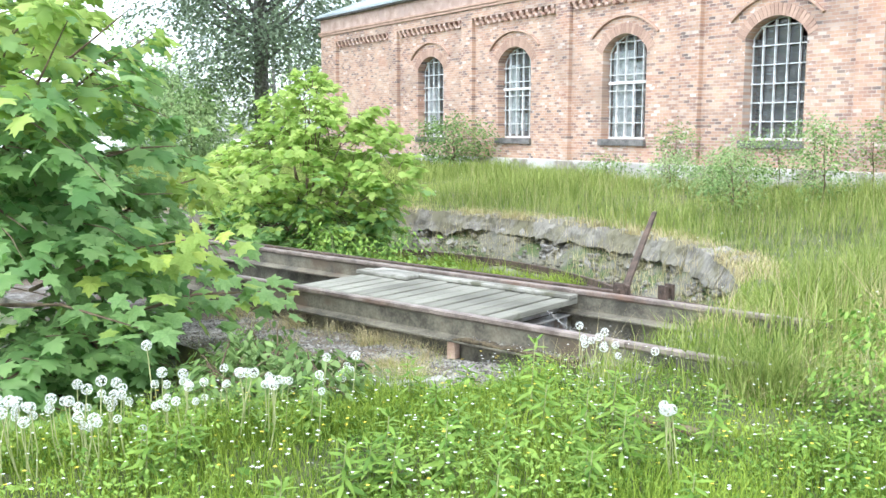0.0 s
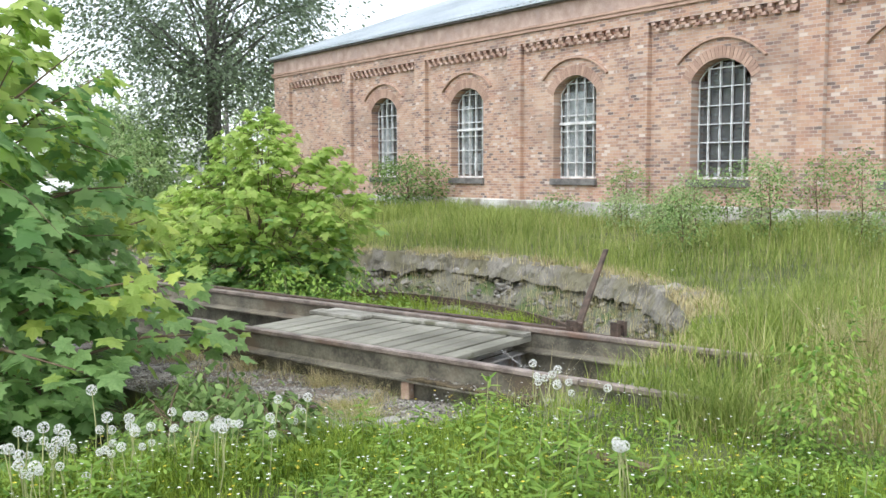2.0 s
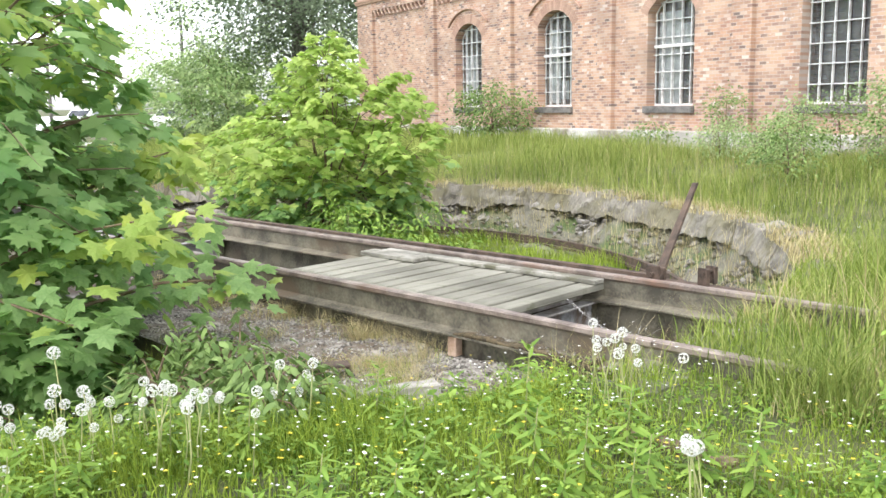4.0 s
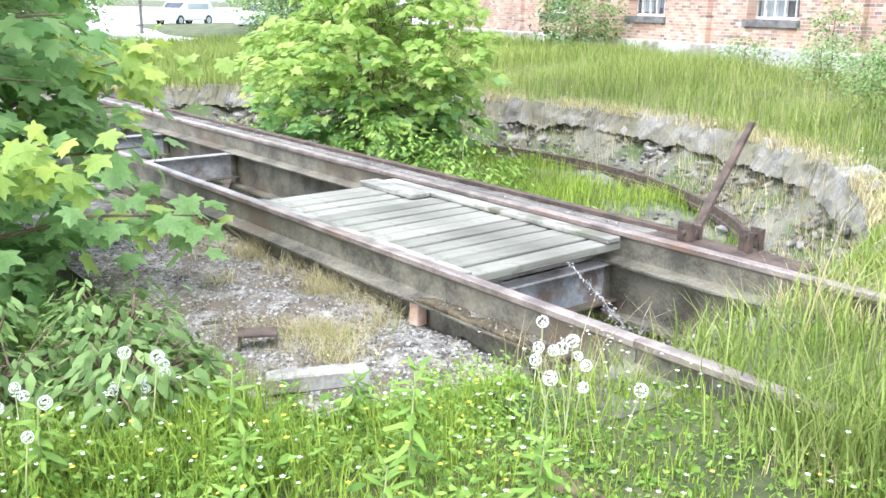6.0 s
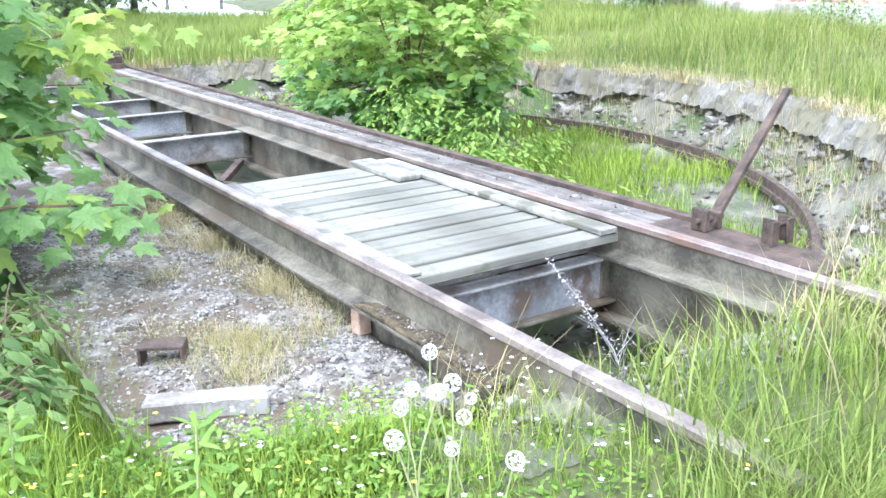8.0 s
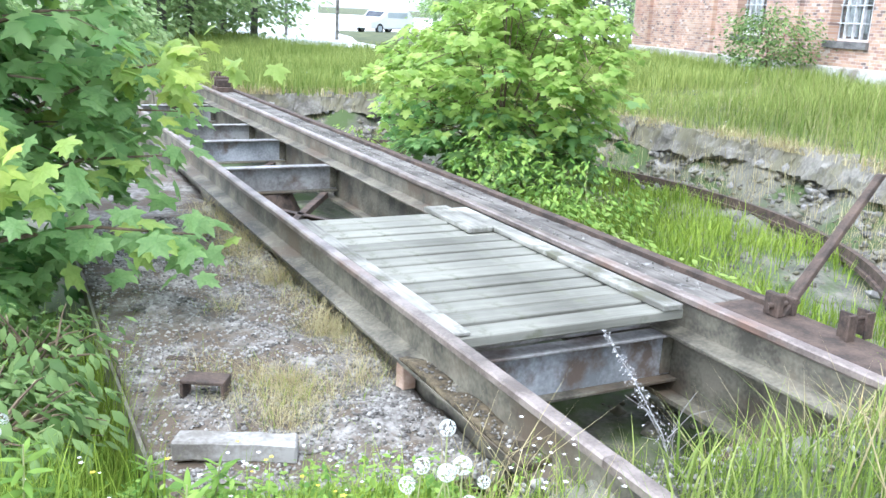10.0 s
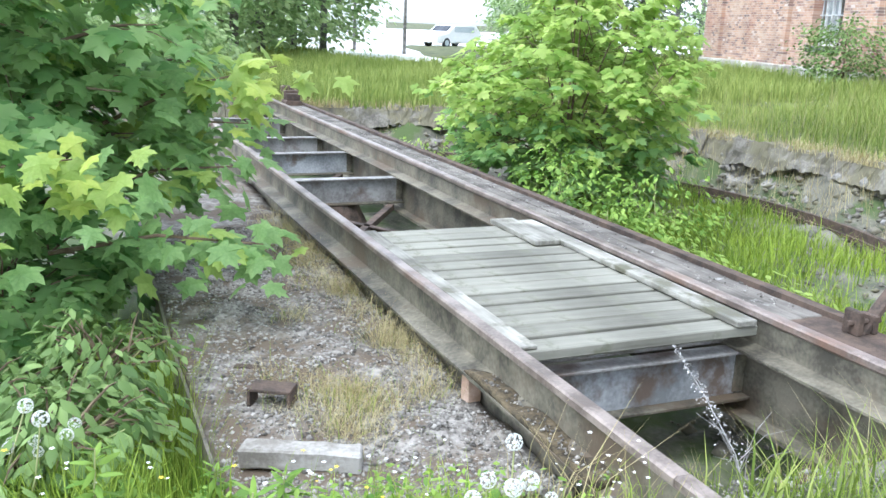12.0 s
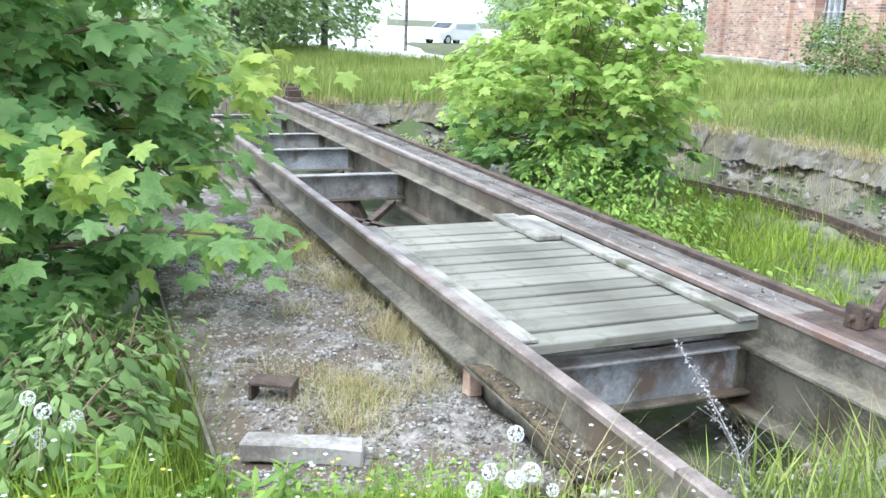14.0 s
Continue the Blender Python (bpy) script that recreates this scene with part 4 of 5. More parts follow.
MAPLE_SHAPE, OVAL, DIAMOND = maple_shape(), oval_shape(), diamond_shape()


def leaves(name, mat, shape, at, heading, droop, size, parent=None, roll=0.35):
    """Leaves at points; heading: the way each one points in plan; droop: how far its tip hangs, in radians."""
    v, f = shape
    n = len(at)
    if not len(at):
        return None
    ch, sh, cd, sd = np.cos(heading), np.sin(heading), np.cos(droop), np.sin(droop)
    along = np.stack([ch * cd, sh * cd, -sd], -1)
    side = np.stack([sh, -ch, np.zeros(n)], -1)
    up = np.cross(side, along)
    r = rng.normal(0, roll, n)
    side, up = side * np.cos(r)[:, None] + up * np.sin(r)[:, None], up * np.cos(r)[:, None] - side * np.sin(r)[:, None]
    s = np.asarray(size)[:, None, None]
    V = at[:, None, :] + s * (v[None, :, 0:1] * side[:, None] + v[None, :, 1:2] * along[:, None] + v[None, :, 2:3] * up[:, None])
    F = f[None] + (np.arange(n) * len(v))[:, None, None]
    return arrays(name, V.reshape(-1, 3), F.reshape(-1, 3), mat, parent)


def blades(name, mat, at, height, width, lean, label, category="grass"):
    """Bent grass blades rooted at points."""
    n = len(at)
    a = rng.uniform(0, 2 * math.pi, n)
    d = np.stack([np.cos(a), np.sin(a), np.zeros(n)], -1)
    w = np.stack([-np.sin(a), np.cos(a), np.zeros(n)], -1) * (width / 2)[:, None]
    up = np.array([0, 0, 1.0])
    k = (lean * height)[:, None]
    h = height[:, None]
    base, mid, tip = at, at + up * h * 0.58 + d * k * 0.3, at + up * h * 0.95 + d * k
    V = np.stack([base - w, base + w, mid + w * 0.75, mid - w * 0.75, tip], 1)
    F = np.array([(0, 1, 2), (0, 2, 3), (3, 2, 4)])[None] + (np.arange(n) * 5)[:, None, None]
    ob = arrays(name, V.reshape(-1, 3), F.reshape(-1, 3), mat)
    return tagged(ob, label, category, kind="stuff")


def outside_pit(x, y, edge=0.12):
    return np.hypot(x - CENTRE[0], y - CENTRE[1]) > RADIUS - edge


def rooted(x, y, sink=0.01):
    return np.stack([x, y, ground_height(x, y) - sink], -1)


def crown(centre, radii, clumps, per, leaf, shape, mats, name, parent, top_light=0.0, spread=0.42, seed=1, hollow=0.55, warm=0.0, flat=0.55, skirt=-9.0):
    """Leaves in overlapping clumps over a lumpy crown, with gaps between them."""
    g = np.random.default_rng(seed)
    u = g.normal(size=(clumps, 3))
    u /= np.linalg.norm(u, axis=1)[:, None]
    rad = g.uniform(hollow, 1.0, clumps)[:, None] ** 0.6
    c = np.array(centre) + u * rad * np.array(radii)
    at = np.repeat(c, per, 0)
    off = g.normal(size=at.shape) * spread * np.array([1, 1, flat])
    at = at + off
    at = at[(at[:, 2] > skirt + 0.12 * np.sin(at[:, 0] * 4 + at[:, 1] * 3)) | (g.uniform(0, 1, len(at)) < 0.12)]
    out = at - np.array(centre)
    heading = np.arctan2(out[:, 1], out[:, 0]) + g.normal(0, 0.7, len(at))
    droop = g.normal(0.45 if flat > 0.5 else 0.3, 0.3, len(at))
    size = leaf * g.uniform(0.55, 1.2, len(at))
    pick = np.clip((out[:, 2] / radii[2]) * top_light + warm + g.normal(0, 0.35, len(at)), -1, 1) > 0.35
    if len(mats) > 1:
        leaves(name, mats[1], shape, at[pick], heading[pick], droop[pick], size[pick], parent)
        leaves(name, mats[0], shape, at[~pick], heading[~pick], droop[~pick], size[~pick], parent)
    else:
        leaves(name, mats[0], shape, at, heading, droop, size, parent)
    return c


def sprays(name, parent, centre, radii, count, per, leaf, shape, mats, seed, length=0.6, width=0.3, droop=0.5, bright=0.0, skirt=-9.0, inner=0.35, rise=0.15, taper=0.0):
    """A crown of leafy side shoots: each a twig with leaves in a loose, hanging plane; lighter leaves towards the top
    paint in the light from above.
    """
    g = np.random.default_rng(seed)
    P, H, D, S, twigs = [], [], [], [], bmesh.new()
    for i in range(count):
        u = g.normal(size=3)
        u /= np.linalg.norm(u)
        u[2] = u[2] if g.uniform() < 0.75 else abs(u[2])
        start = np.array(centre) + u * np.array(radii) * g.uniform(inner, 0.82)
        start[:2] = np.array(centre[:2]) + (start[:2] - np.array(centre[:2])) * (1 - taper * max(u[2], 0) ** 2)
        axis = u * np.array([1, 1, 0.45]) + np.array([0, 0, rise]) + g.normal(0, 0.25, 3)
        axis /= np.linalg.norm(axis)
        L = length * g.uniform(0.6, 1.25)
        side = np.array([-axis[1], axis[0], 0.0])
        side /= np.linalg.norm(side) + 1e-6
        n = int(per * g.uniform(0.6, 1.3))
        k, w = g.uniform(0, 1, n) ** 0.8, g.uniform(-1, 1, n)
        fall = np.stack([np.zeros(n), np.zeros(n), -0.3 * L * k ** 2 - 0.12 * np.abs(w) * width], -1)
        q = start + axis * (k * L)[:, None] + side * (w * width * (1.05 - 0.6 * k))[:, None] + fall + g.normal(0, 0.035, (n, 3))
        keep = q[:, 2] > skirt + 0.15 * math.sin(3 * start[0] + 4 * start[1])
        if not keep.any():
            continue
        P.append(q[keep])
        H.append((math.atan2(axis[1], axis[0]) + w * 1.1 + g.normal(0, 0.35, n))[keep])
        D.append(g.normal(droop, 0.25, n)[keep])
        S.append((leaf * g.uniform(0.55, 1.15, n))[keep])
        tube(twigs, [start - axis * 0.35 * L, start, start + axis * 0.6 * L - np.array([0, 0, 0.1 * L]), start + axis * L - np.array([0, 0, 0.3 * L])], [0.007, 0.006, 0.004, 0.0015], 4)
    P, H, D, S = np.concatenate(P), np.concatenate(H), np.concatenate(D), np.concatenate(S)
    # height picks the lighter leaf material, so top light is put into the colour
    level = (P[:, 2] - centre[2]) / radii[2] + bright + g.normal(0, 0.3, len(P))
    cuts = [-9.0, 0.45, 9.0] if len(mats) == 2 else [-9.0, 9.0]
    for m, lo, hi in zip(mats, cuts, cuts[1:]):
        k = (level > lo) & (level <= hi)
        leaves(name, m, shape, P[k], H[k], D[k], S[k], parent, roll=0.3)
    part("twig", twigs, TWIG, parent)


def limbs(parent, base, tips, r0, mat, name="branch", fork=0.35, g=None):
    """Tapered, bowed limbs from a stem to the clumps of a crown."""
    g = g or np.random.default_rng(3)
    for q in tips:
        q = np.array(q)
        a = np.array(base) + np.array([0, 0, max(q[2] - base[2], 0.2) * g.uniform(0.35, 0.8)])
        m1, m2 = a + (q - a) * 0.35 + g.normal(0, 0.08, 3), a + (q - a) * 0.7 + np.array([0, 0, 0.1]) + g.normal(0, 0.08, 3)
        part(name, tube(bmesh.new(), [a, m1, m2, q], [r0 * 0.42, r0 * 0.28, r0 * 0.17, r0 * 0.06], 5), mat, parent)


def tree(name, base, label, height, radii, lift, clumps, per, leaf, shape, mats, trunk_r, bark, top_light=0.0, spread=0.42, seed=1, category="tree", boughs=14, lean=(0, 0), hollow=0.55, warm=0.0, flat=0.55, skirt=-9.0, slim=1.0):
    t = thing(name, base, label, category)
    c = (lean[0], lean[1], lift)
    tips = crown(c, radii, clumps, per, leaf, shape, mats, "crown", t, top_light, spread, seed, hollow, warm, flat, skirt)
    part("trunk", tube(bmesh.new(), [(0, 0, -0.1), (0.03, 0.02, height * 0.3), (lean[0] * 0.6, lean[1] * 0.6, height * 0.6), (lean[0], lean[1], height * 0.9)], [trunk_r * 1.2, trunk_r, trunk_r * 0.7, trunk_r * 0.15], 9), bark, t, smooth=True)
    limbs(t, (0, 0, height * 0.15), tips[:boughs], trunk_r * slim, bark)
    return t


# the broad maple at the pit's edge, the young one inside the pit
maple = thing("maple_tree", (-6.45, 2.65, -0.5), "bushy green maple tree growing at the pit's edge", "tree")
part("trunk", tube(bmesh.new(), [(0, 0, -0.1), (0.03, 0.02, 0.9), (0.1, -0.05, 2.0), (0.05, 0.0, 3.2)], [0.075, 0.06, 0.04, 0.01], 9), TWIG, maple, smooth=True)
g = np.random.default_rng(31)
limbs(maple, (0, 0, 0.3), [(1.7 * math.cos(q), 1.5 * math.sin(q), g.uniform(0.9, 2.8)) for q in np.arange(18) * 2.4], 0.06, TWIG)
sprays("crown", maple, (-0.1, 0, 1.15), (1.75, 1.5, 0.85), 130, 34, 0.17, MAPLE_SHAPE, [MAPLE], 11, 0.62, 0.34, 0.65, skirt=0.68, inner=0.3)
sprays("crown", maple, (-0.15, -0.05, 2.05), (1.95, 1.65, 1.5), 170, 22, 0.175, MAPLE_SHAPE, [MAPLE, YOUNG_OR_LIT_MAPLE], 14, 0.62, 0.34, 0.6, bright=0.25, skirt=1.3, inner=0.4)
v, f = MAPLE_SHAPE
leaf_meshes = []
for m in (MAPLE, YOUNG_OR_LIT_MAPLE, YELLOW_LEAF):
    me = bpy.data.meshes.new("leaf")
    me.from_pydata([tuple(q) for q in v], [], [tuple(int(i) for i in q) for q in f])
    me.materials.append(m)
    leaf_meshes.append(me)
g = np.random.default_rng(21)
for bx, by, bz, tx, ty, tz, count, kind in ((-5.6, 3.1, 0.2, -4.45, 3.55, 0.55, 44, 0), (-6.0, 3.4, 0.6, -6.0, 4.65, 1.05, 64, 1), (-5.4, 2.6, 0.3, -4.35, 3.35, 0.7, 46, 1), (-5.4, 3.2, 0.0, -4.85, 4.35, 0.12, 64, 0), (-5.6, 2.4, 0.2, -4.3, 2.8, 0.15, 36, 0), (-6.0, 3.3, 0.2, -5.6, 4.4, 0.45, 56, 0), (-6.5, 3.4, 0.5, -6.6, 4.6, 0.6, 60, 0), (-6.9, 3.3, 0.9, -7.3, 4.45, 1.0, 60, 0)):
    a, b = np.array((bx + 6.45, by - 2.65, bz + 0.5)), np.array((tx + 6.45, ty - 2.65, tz + 0.5))
    part("branch", tube(bmesh.new(), [a, (a + b) / 2 + np.array((0, 0, 0.08)), b], [0.016, 0.011, 0.004], 5), TWIG, maple)
    for i in range(count):
        k = g.uniform(0.25, 1.05)
        q = a + (b - a) * k + g.normal(0, 0.16, 3) * np.array([1, 1, 0.6])
        hot = kind == 1 and k > 0.55
        piece("leaf", leaf_meshes[2 if hot and i % 3 == 0 else (1 if hot or i % 7 == 0 else 0)], maple, pose(*q, g.normal(-34, 16), g.normal(0, 18), g.normal(-75, 65)) @ Matrix.Scale(g.uniform(0.11, 0.19), 4))
young = thing("young_maple_tree", (-10.4, 9.5, -0.85), "bright yellow-green young maple growing in the pit", "tree")
for x, y, h in ((0.0, 0.0, 3.0), (0.5, -0.2, 2.7), (-0.6, 0.15, 2.6), (1.0, 0.2, 2.1), (-1.1, -0.2, 1.9)):
    part("stem", tube(bmesh.new(), [(x * 0.15, y * 0.15, -0.1), (x * 0.4, y * 0.4, h * 0.35), (x * 0.8, y * 0.8, h * 0.7), (x, y, h)], [0.026, 0.02, 0.012, 0.003], 6), TWIG, young)
sprays("crown", young, (0, 0, 1.35), (2.25, 1.75, 1.55), 200, 25, 0.145, MAPLE_SHAPE, [MAPLE, YOUNG_OR_LIT_MAPLE], 12, 0.6, 0.3, 0.45, bright=0.85, inner=0.3, rise=0.1, taper=0.3)
sprays("crown", young, (0, 0, 0.75), (1.8, 1.4, 0.6), 110, 26, 0.14, MAPLE_SHAPE, [MAPLE, YOUNG_OR_LIT_MAPLE], 15, 0.5, 0.28, 0.45, bright=0.1, inner=0.25, rise=0.1)
for i, (x, y, z, r) in enumerate(((-0.7, 0.1, 2.6, 0.3), (0.35, -0.2, 2.85, 0.3), (0.95, 0.1, 2.45, 0.3), (-1.3, 0.2, 2.05, 0.35), (-0.1, 0.2, 3.0, 0.22), (2.0, 0.0, 1.6, 0.4), (-2.2, -0.3, 1.0, 0.4))):
    sprays("shoot_leaves", young, (x, y, z), (r, r, r), 9, 20, 0.13, MAPLE_SHAPE, [YOUNG_OR_LIT_MAPLE], 200 + i, 0.3, 0.16, 0.4, rise=0.5)
    part("shoot", tube(bmesh.new(), [(x * 0.3, y * 0.3, z * 0.5), (x * 0.8, y * 0.8, z * 0.85), (x, y, z + r * 0.4)], [0.014, 0.009, 0.003], 5), TWIG, young)
tree("birch_tree", (-32, 25.6, 0.0), "tall grey-green birch tree beyond the shed", 17, (6.8, 6.8, 7.6), 9.6, 620, 80, 0.215, DIAMOND, [BIRCH_LEAF], 0.3, BARK, 0, 0.52, 13, boughs=46, flat=0.9, hollow=0.3, slim=0.6)
for i, (x, y, h, w) in enumerate(((-36, 10.5, 8, 3), (-30, 7.0, 8, 3.2), (-25, 3.5, 7, 2.8), (-27, -1.0, 8, 3.5), (-21, -3.5, 7, 3.0), (-46, 13.0, 10, 3.4), (-44, 36, 11, 4.5), (-52, 44, 12, 5.0), (-56, 34, 10, 4.0), (-37.5, 13.4, 7, 2.2), (-39.5, 12.6, 8, 2.8), (-34.5, 10.2, 7, 2.6), (-31, 8.6, 6, 2.4))):
    tree("broadleaf_tree", (x, y, -0.2), "green broadleaf tree beyond the grass", h, (w, w, h * 0.46), h * 0.5, 62, 42, 0.3, DIAMOND, [FAR_LEAF], 0.14, BARK, 0, 0.6, 30 + i, boughs=16)
for i, (x, y, h, w) in enumerate(((-19.5, 3.0, 1.8, 1.3), (-21, 5.5, 1.5, 1.2), (-36.5, 23.0, 4.0, 2.4), (-41, 25.5, 4.5, 2.8), (-32.4, 21.3, 4.2, 2.3), (-34.5, 24.5, 5.0, 2.6), (-30.5, 20.8, 3.2, 1.8))):
    tree("leafy_shrub", (x, y, -0.2), "leafy green shrub standing in the meadow", h, (w, w, h * 0.5), h * 0.5, 60, 60, 0.18, DIAMOND, [FAR_LEAF], 0.04, TWIG, 0, 0.32, 50 + i, "shrub", boughs=8)


def at_wall(s, n):
    """A place in the plan: s along the shed's wall, n out from it."""
    return F0[0] + s * FD[0] + n * FD[1], F0[1] + s * FD[1] - n * FD[0]


x, y = at_wall(-10.2, 0.9)
tree("birch_shrub", (x, y, 0.2), "low grey-green birch shrub beside the brick wall", 1.7, (1.25, 0.7, 0.72), 0.95, 50, 60, 0.10, DIAMOND, [SHRUB_LEAF], 0.03, TWIG, 0, 0.22, 41, "shrub")
for i, (u, v, h) in enumerate(((-1.4, 1.3, 1.35), (0.2, 1.6, 0.9), (1.2, 1.4, 1.2), (2.2, 1.8, 1.5), (3.0, 1.3, 1.35), (1.8, 3.2, 1.2), (3.4, 3.4, 1.4), (0.6, 2.6, 0.8), (-3.2, 1.6, 0.65), (-0.6, 2.4, 0.75), (4.3, 2.2, 1.5), (5.2, 3.0, 1.4), (2.6, 4.6, 1.1))):
    x, y = at_wall(u, v)
    z = float(ground_height(np.float64(x), np.float64(y)))
    tree("birch_sapling", (x, y, z), "slender birch sapling in the tall grass", h, (0.42, 0.42, h * 0.48), h * 0.55, 34, 36, 0.06, DIAMOND, [FAR_LEAF if i % 2 else SHRUB_LEAF], 0.012, TWIG, 0, 0.15, 60 + i, "sapling", boughs=12)

# shrubs and herbs close to the camera
for i, (x, y, z, h, r) in enumerate(((-3.1, 3.22, -0.4, 0.42, 0.34), (-3.8, 3.42, -0.42, 0.42, 0.26), (-3.5, 2.85, -0.42, 0.46, 0.3))):
    t = thing("raspberry_shrub", (x, y, z), "low leafy shrub at the platform's edge", "shrub", "shrubs by the platform")
    for k in range(7):
        a = k * 2.4 + i
        part("cane", tube(bmesh.new(), [(0.03 * math.cos(a), 0.03 * math.sin(a), -0.05), (0.4 * r * math.cos(a), 0.4 * r * math.sin(a), h * 0.7), (0.9 * r * math.cos(a), 0.9 * r * math.sin(a), h * 0.95)], [0.006, 0.005, 0.002], 5), STEM, t)
    sprays("crown", t, (0, 0, h * 0.72), (r, r, h * 0.42), 42, 16, 0.09, (OVAL[0] * np.array([1.0, 1, 1.6]), OVAL[1]), [SHRUB_LEAF], 71 + i, 0.2, 0.1, 0.55, inner=0.2, rise=0.25)
t = thing("maple_sapling", (-5.2, 2.95, -0.65), "low maple sapling growing beside the platform", "sapling")
part("trunk", tube(bmesh.new(), [(0, 0, -0.1), (0.02, 0, 0.4), (0, 0.03, 0.8)], [0.014, 0.01, 0.003], 6), TWIG, t)
sprays("crown", t, (0, 0, 0.42), (0.5, 0.4, 0.35), 40, 16, 0.13, MAPLE_SHAPE, [MAPLE], 73, 0.35, 0.2, 0.5)
copy_thing(t, pose(-5.1, 2.2, -0.85, 0, 0, 130) @ Matrix.Scale(1.3, 4))
copy_thing(t, pose(-5.9, 3.2, -0.75, 0, 0, 250) @ Matrix.Scale(1.15, 4))
tree("yellow_herb", (-0.45, 4.85, -0.15), "tall yellow-green leafy herb in the grass", 0.62, (0.2, 0.2, 0.3), 0.34, 40, 20, 0.045, OVAL, [HERB], 0.006, STEM, 0, 0.07, 75, "herb", boughs=14)


def dry_stem(x, y, h, lean, turn):
    t = thing("dry_stem", (x, y, -0.17), "pale dry leaning flower stem in the grass", "stem", "dry stems in the verge", turn=turn)
    part("stalk", tube(bmesh.new(), [(0, 0, 0), (lean * 0.4, 0, h * 0.5), (lean, 0, h)], [0.004, 0.003, 0.002], 5), DRY_GRASS, t)
    part("twig", tube(bmesh.new(), [(lean * 0.4, 0, h * 0.5), (lean * 0.4 + 0.06, 0.05, h * 0.75)], [0.002, 0.001], 4), DRY_GRASS, t)


for i in range(16):
    dry_stem(rng.uniform(-1.7, 0.6), rng.uniform(4.6, 7.5), rng.uniform(0.4, 0.75), rng.uniform(0.1, 0.5), rng.uniform(0, 360))
for i, (x, y, w, h) in enumerate(((-7.3, 8.2, 0.7, 0.5), (-6.3, 8.1, 0.6, 0.4), (-8.6, 8.4, 0.8, 0.7), (-5.3, 8.3, 0.55, 0.3), (-8.2, 9.4, 0.8, 0.6), (-11.8, 7.9, 0.6, 0.5))):
    tree("pit_herb", (x, y, FLOOR_Z), "pale green herb growing on the pit floor", h * 1.4, (w, w * 0.8, h * 0.6), h * 0.8, 26, 26, 0.085, OVAL, [YOUNG_OR_LIT_MAPLE if i % 2 else HERB], 0.008, STEM, 0, 0.14, 80 + i, "herb", boughs=12)


def fireweed(x, y, z, h, seed):
    """An upright stem with whorls of narrow leaves."""
    t = thing("fireweed", (x, y, z), "upright pale green fireweed with narrow leaves", "herb", "fireweeds in the verge")
    g = np.random.default_rng(seed)
    part("stem", tube(bmesh.new(), [(0, 0, -0.03), (0.01, 0, h * 0.5), (0.02, 0.01, h)], [0.005, 0.004, 0.002], 5), STEM, t)
    n = 34
    k = np.linspace(0.2, 1.0, n)
    at = np.stack([0.02 * k, 0.01 * k, h * k], -1)
    leaves("leaf_whorl", HERB, ((OVAL[0] * np.array([0.5, 1, 1])), OVAL[1]), at, np.arange(n) * 2.4, g.normal(0.1, 0.25, n) - 0.5 * (k > 0.85), 0.13 * (1.15 - 0.6 * k), t)
    return t


spots = [(-1.85, 3.68, 0.46), (-2.72, 3.72, 0.2), (-2.5, 3.9, 0.2), (-2.6, 2.75, 0.36), (-2.8, 2.5, 0.4), (-1.55, 3.35, 0.34)]
for i in range(46):
    x, y = rng.uniform(-3.2, 0.2), rng.uniform(1.0, 4.2)
    if math.hypot(x - 0.6, y - 1.2) > 1.6 and x + y > -0.8 and not (x < -1.7 and y > 3.5):
        spots.append((x, y, rng.uniform(0.2, 0.4)))
for i in range(18):
    spots.append((rng.uniform(-1.3, 1.8), rng.uniform(6.9, 9.5), rng.uniform(0.3, 0.6)))
for i, (x, y, h) in enumerate(spots):
    z = ground_height(np.float64(x), np.float64(y)) if outside_pit(x, y, -0.2) else pit_height(np.float64(x), np.float64(y))
    fireweed(x, y, float(z), h, 90 + i)


# meadow between the pit and the shed, the near verge, the banks and the far meadow
def scatter(n, x0, x1, y0, y1):
    return rng.uniform(x0, x1, n), rng.uniform(y0, y1, n)


n = 260000
r, a = RADIUS - 0.05 + 15 * rng.uniform(0, 1, n) ** 0.8, rng.uniform(-0.6, 3.6, n)
x, y = CENTRE[0] + r * np.cos(a), CENTRE[1] + r * np.sin(a)
nn = -(x - F0[0]) * FD[1] + (y - F0[1]) * FD[0]
k = (nn < -0.15) & ~((y < 5) & (x > -5))
x, y, r = x[k], y[k], r[k]
tall = 0.75 + 0.5 * np.sin(x * 0.9 + 1) * np.sin(y * 0.7)
blades("meadow_grass", TALL_GRASS, rooted(x, y), rng.uniform(0.2, 0.6, len(x)) * tall * np.clip((r - RADIUS + 0.9) / 1.6, 0.5, 1) * np.clip((0.6 - nn[k]) / 2.0, 0.35, 1), rng.uniform(0.005, 0.012, len(x)), rng.uniform(0.2, 1.0, len(x)), "tall uncut meadow grass round the pit")
def low_by_platform(x, y):
    """Plants stay short where the ground drops to the platform's end."""
    return np.where((x < -1.75) & (y > 3.5) & (y < 5.6), 0.4, np.where((x < 0.4) & (y > 4.2) & (y < 7.3), 0.45, 1.0))


x, y = scatter(230000, -6.0, 2.6, -0.9, 8.4)
k = outside_pit(x, y, 0.1)
x, y = x[k], y[k]
patch = 0.75 + 0.45 * np.sin(x * 2.1 + y) * np.sin(y * 2.7 - 0.5 * x)
k = (x < -3.0) | (x > -1.0) | (y < 4.55) | (y > 7.3) | (rng.uniform(0, 1, len(x)) < 0.3)
x, y, patch = x[k], y[k], patch[k]
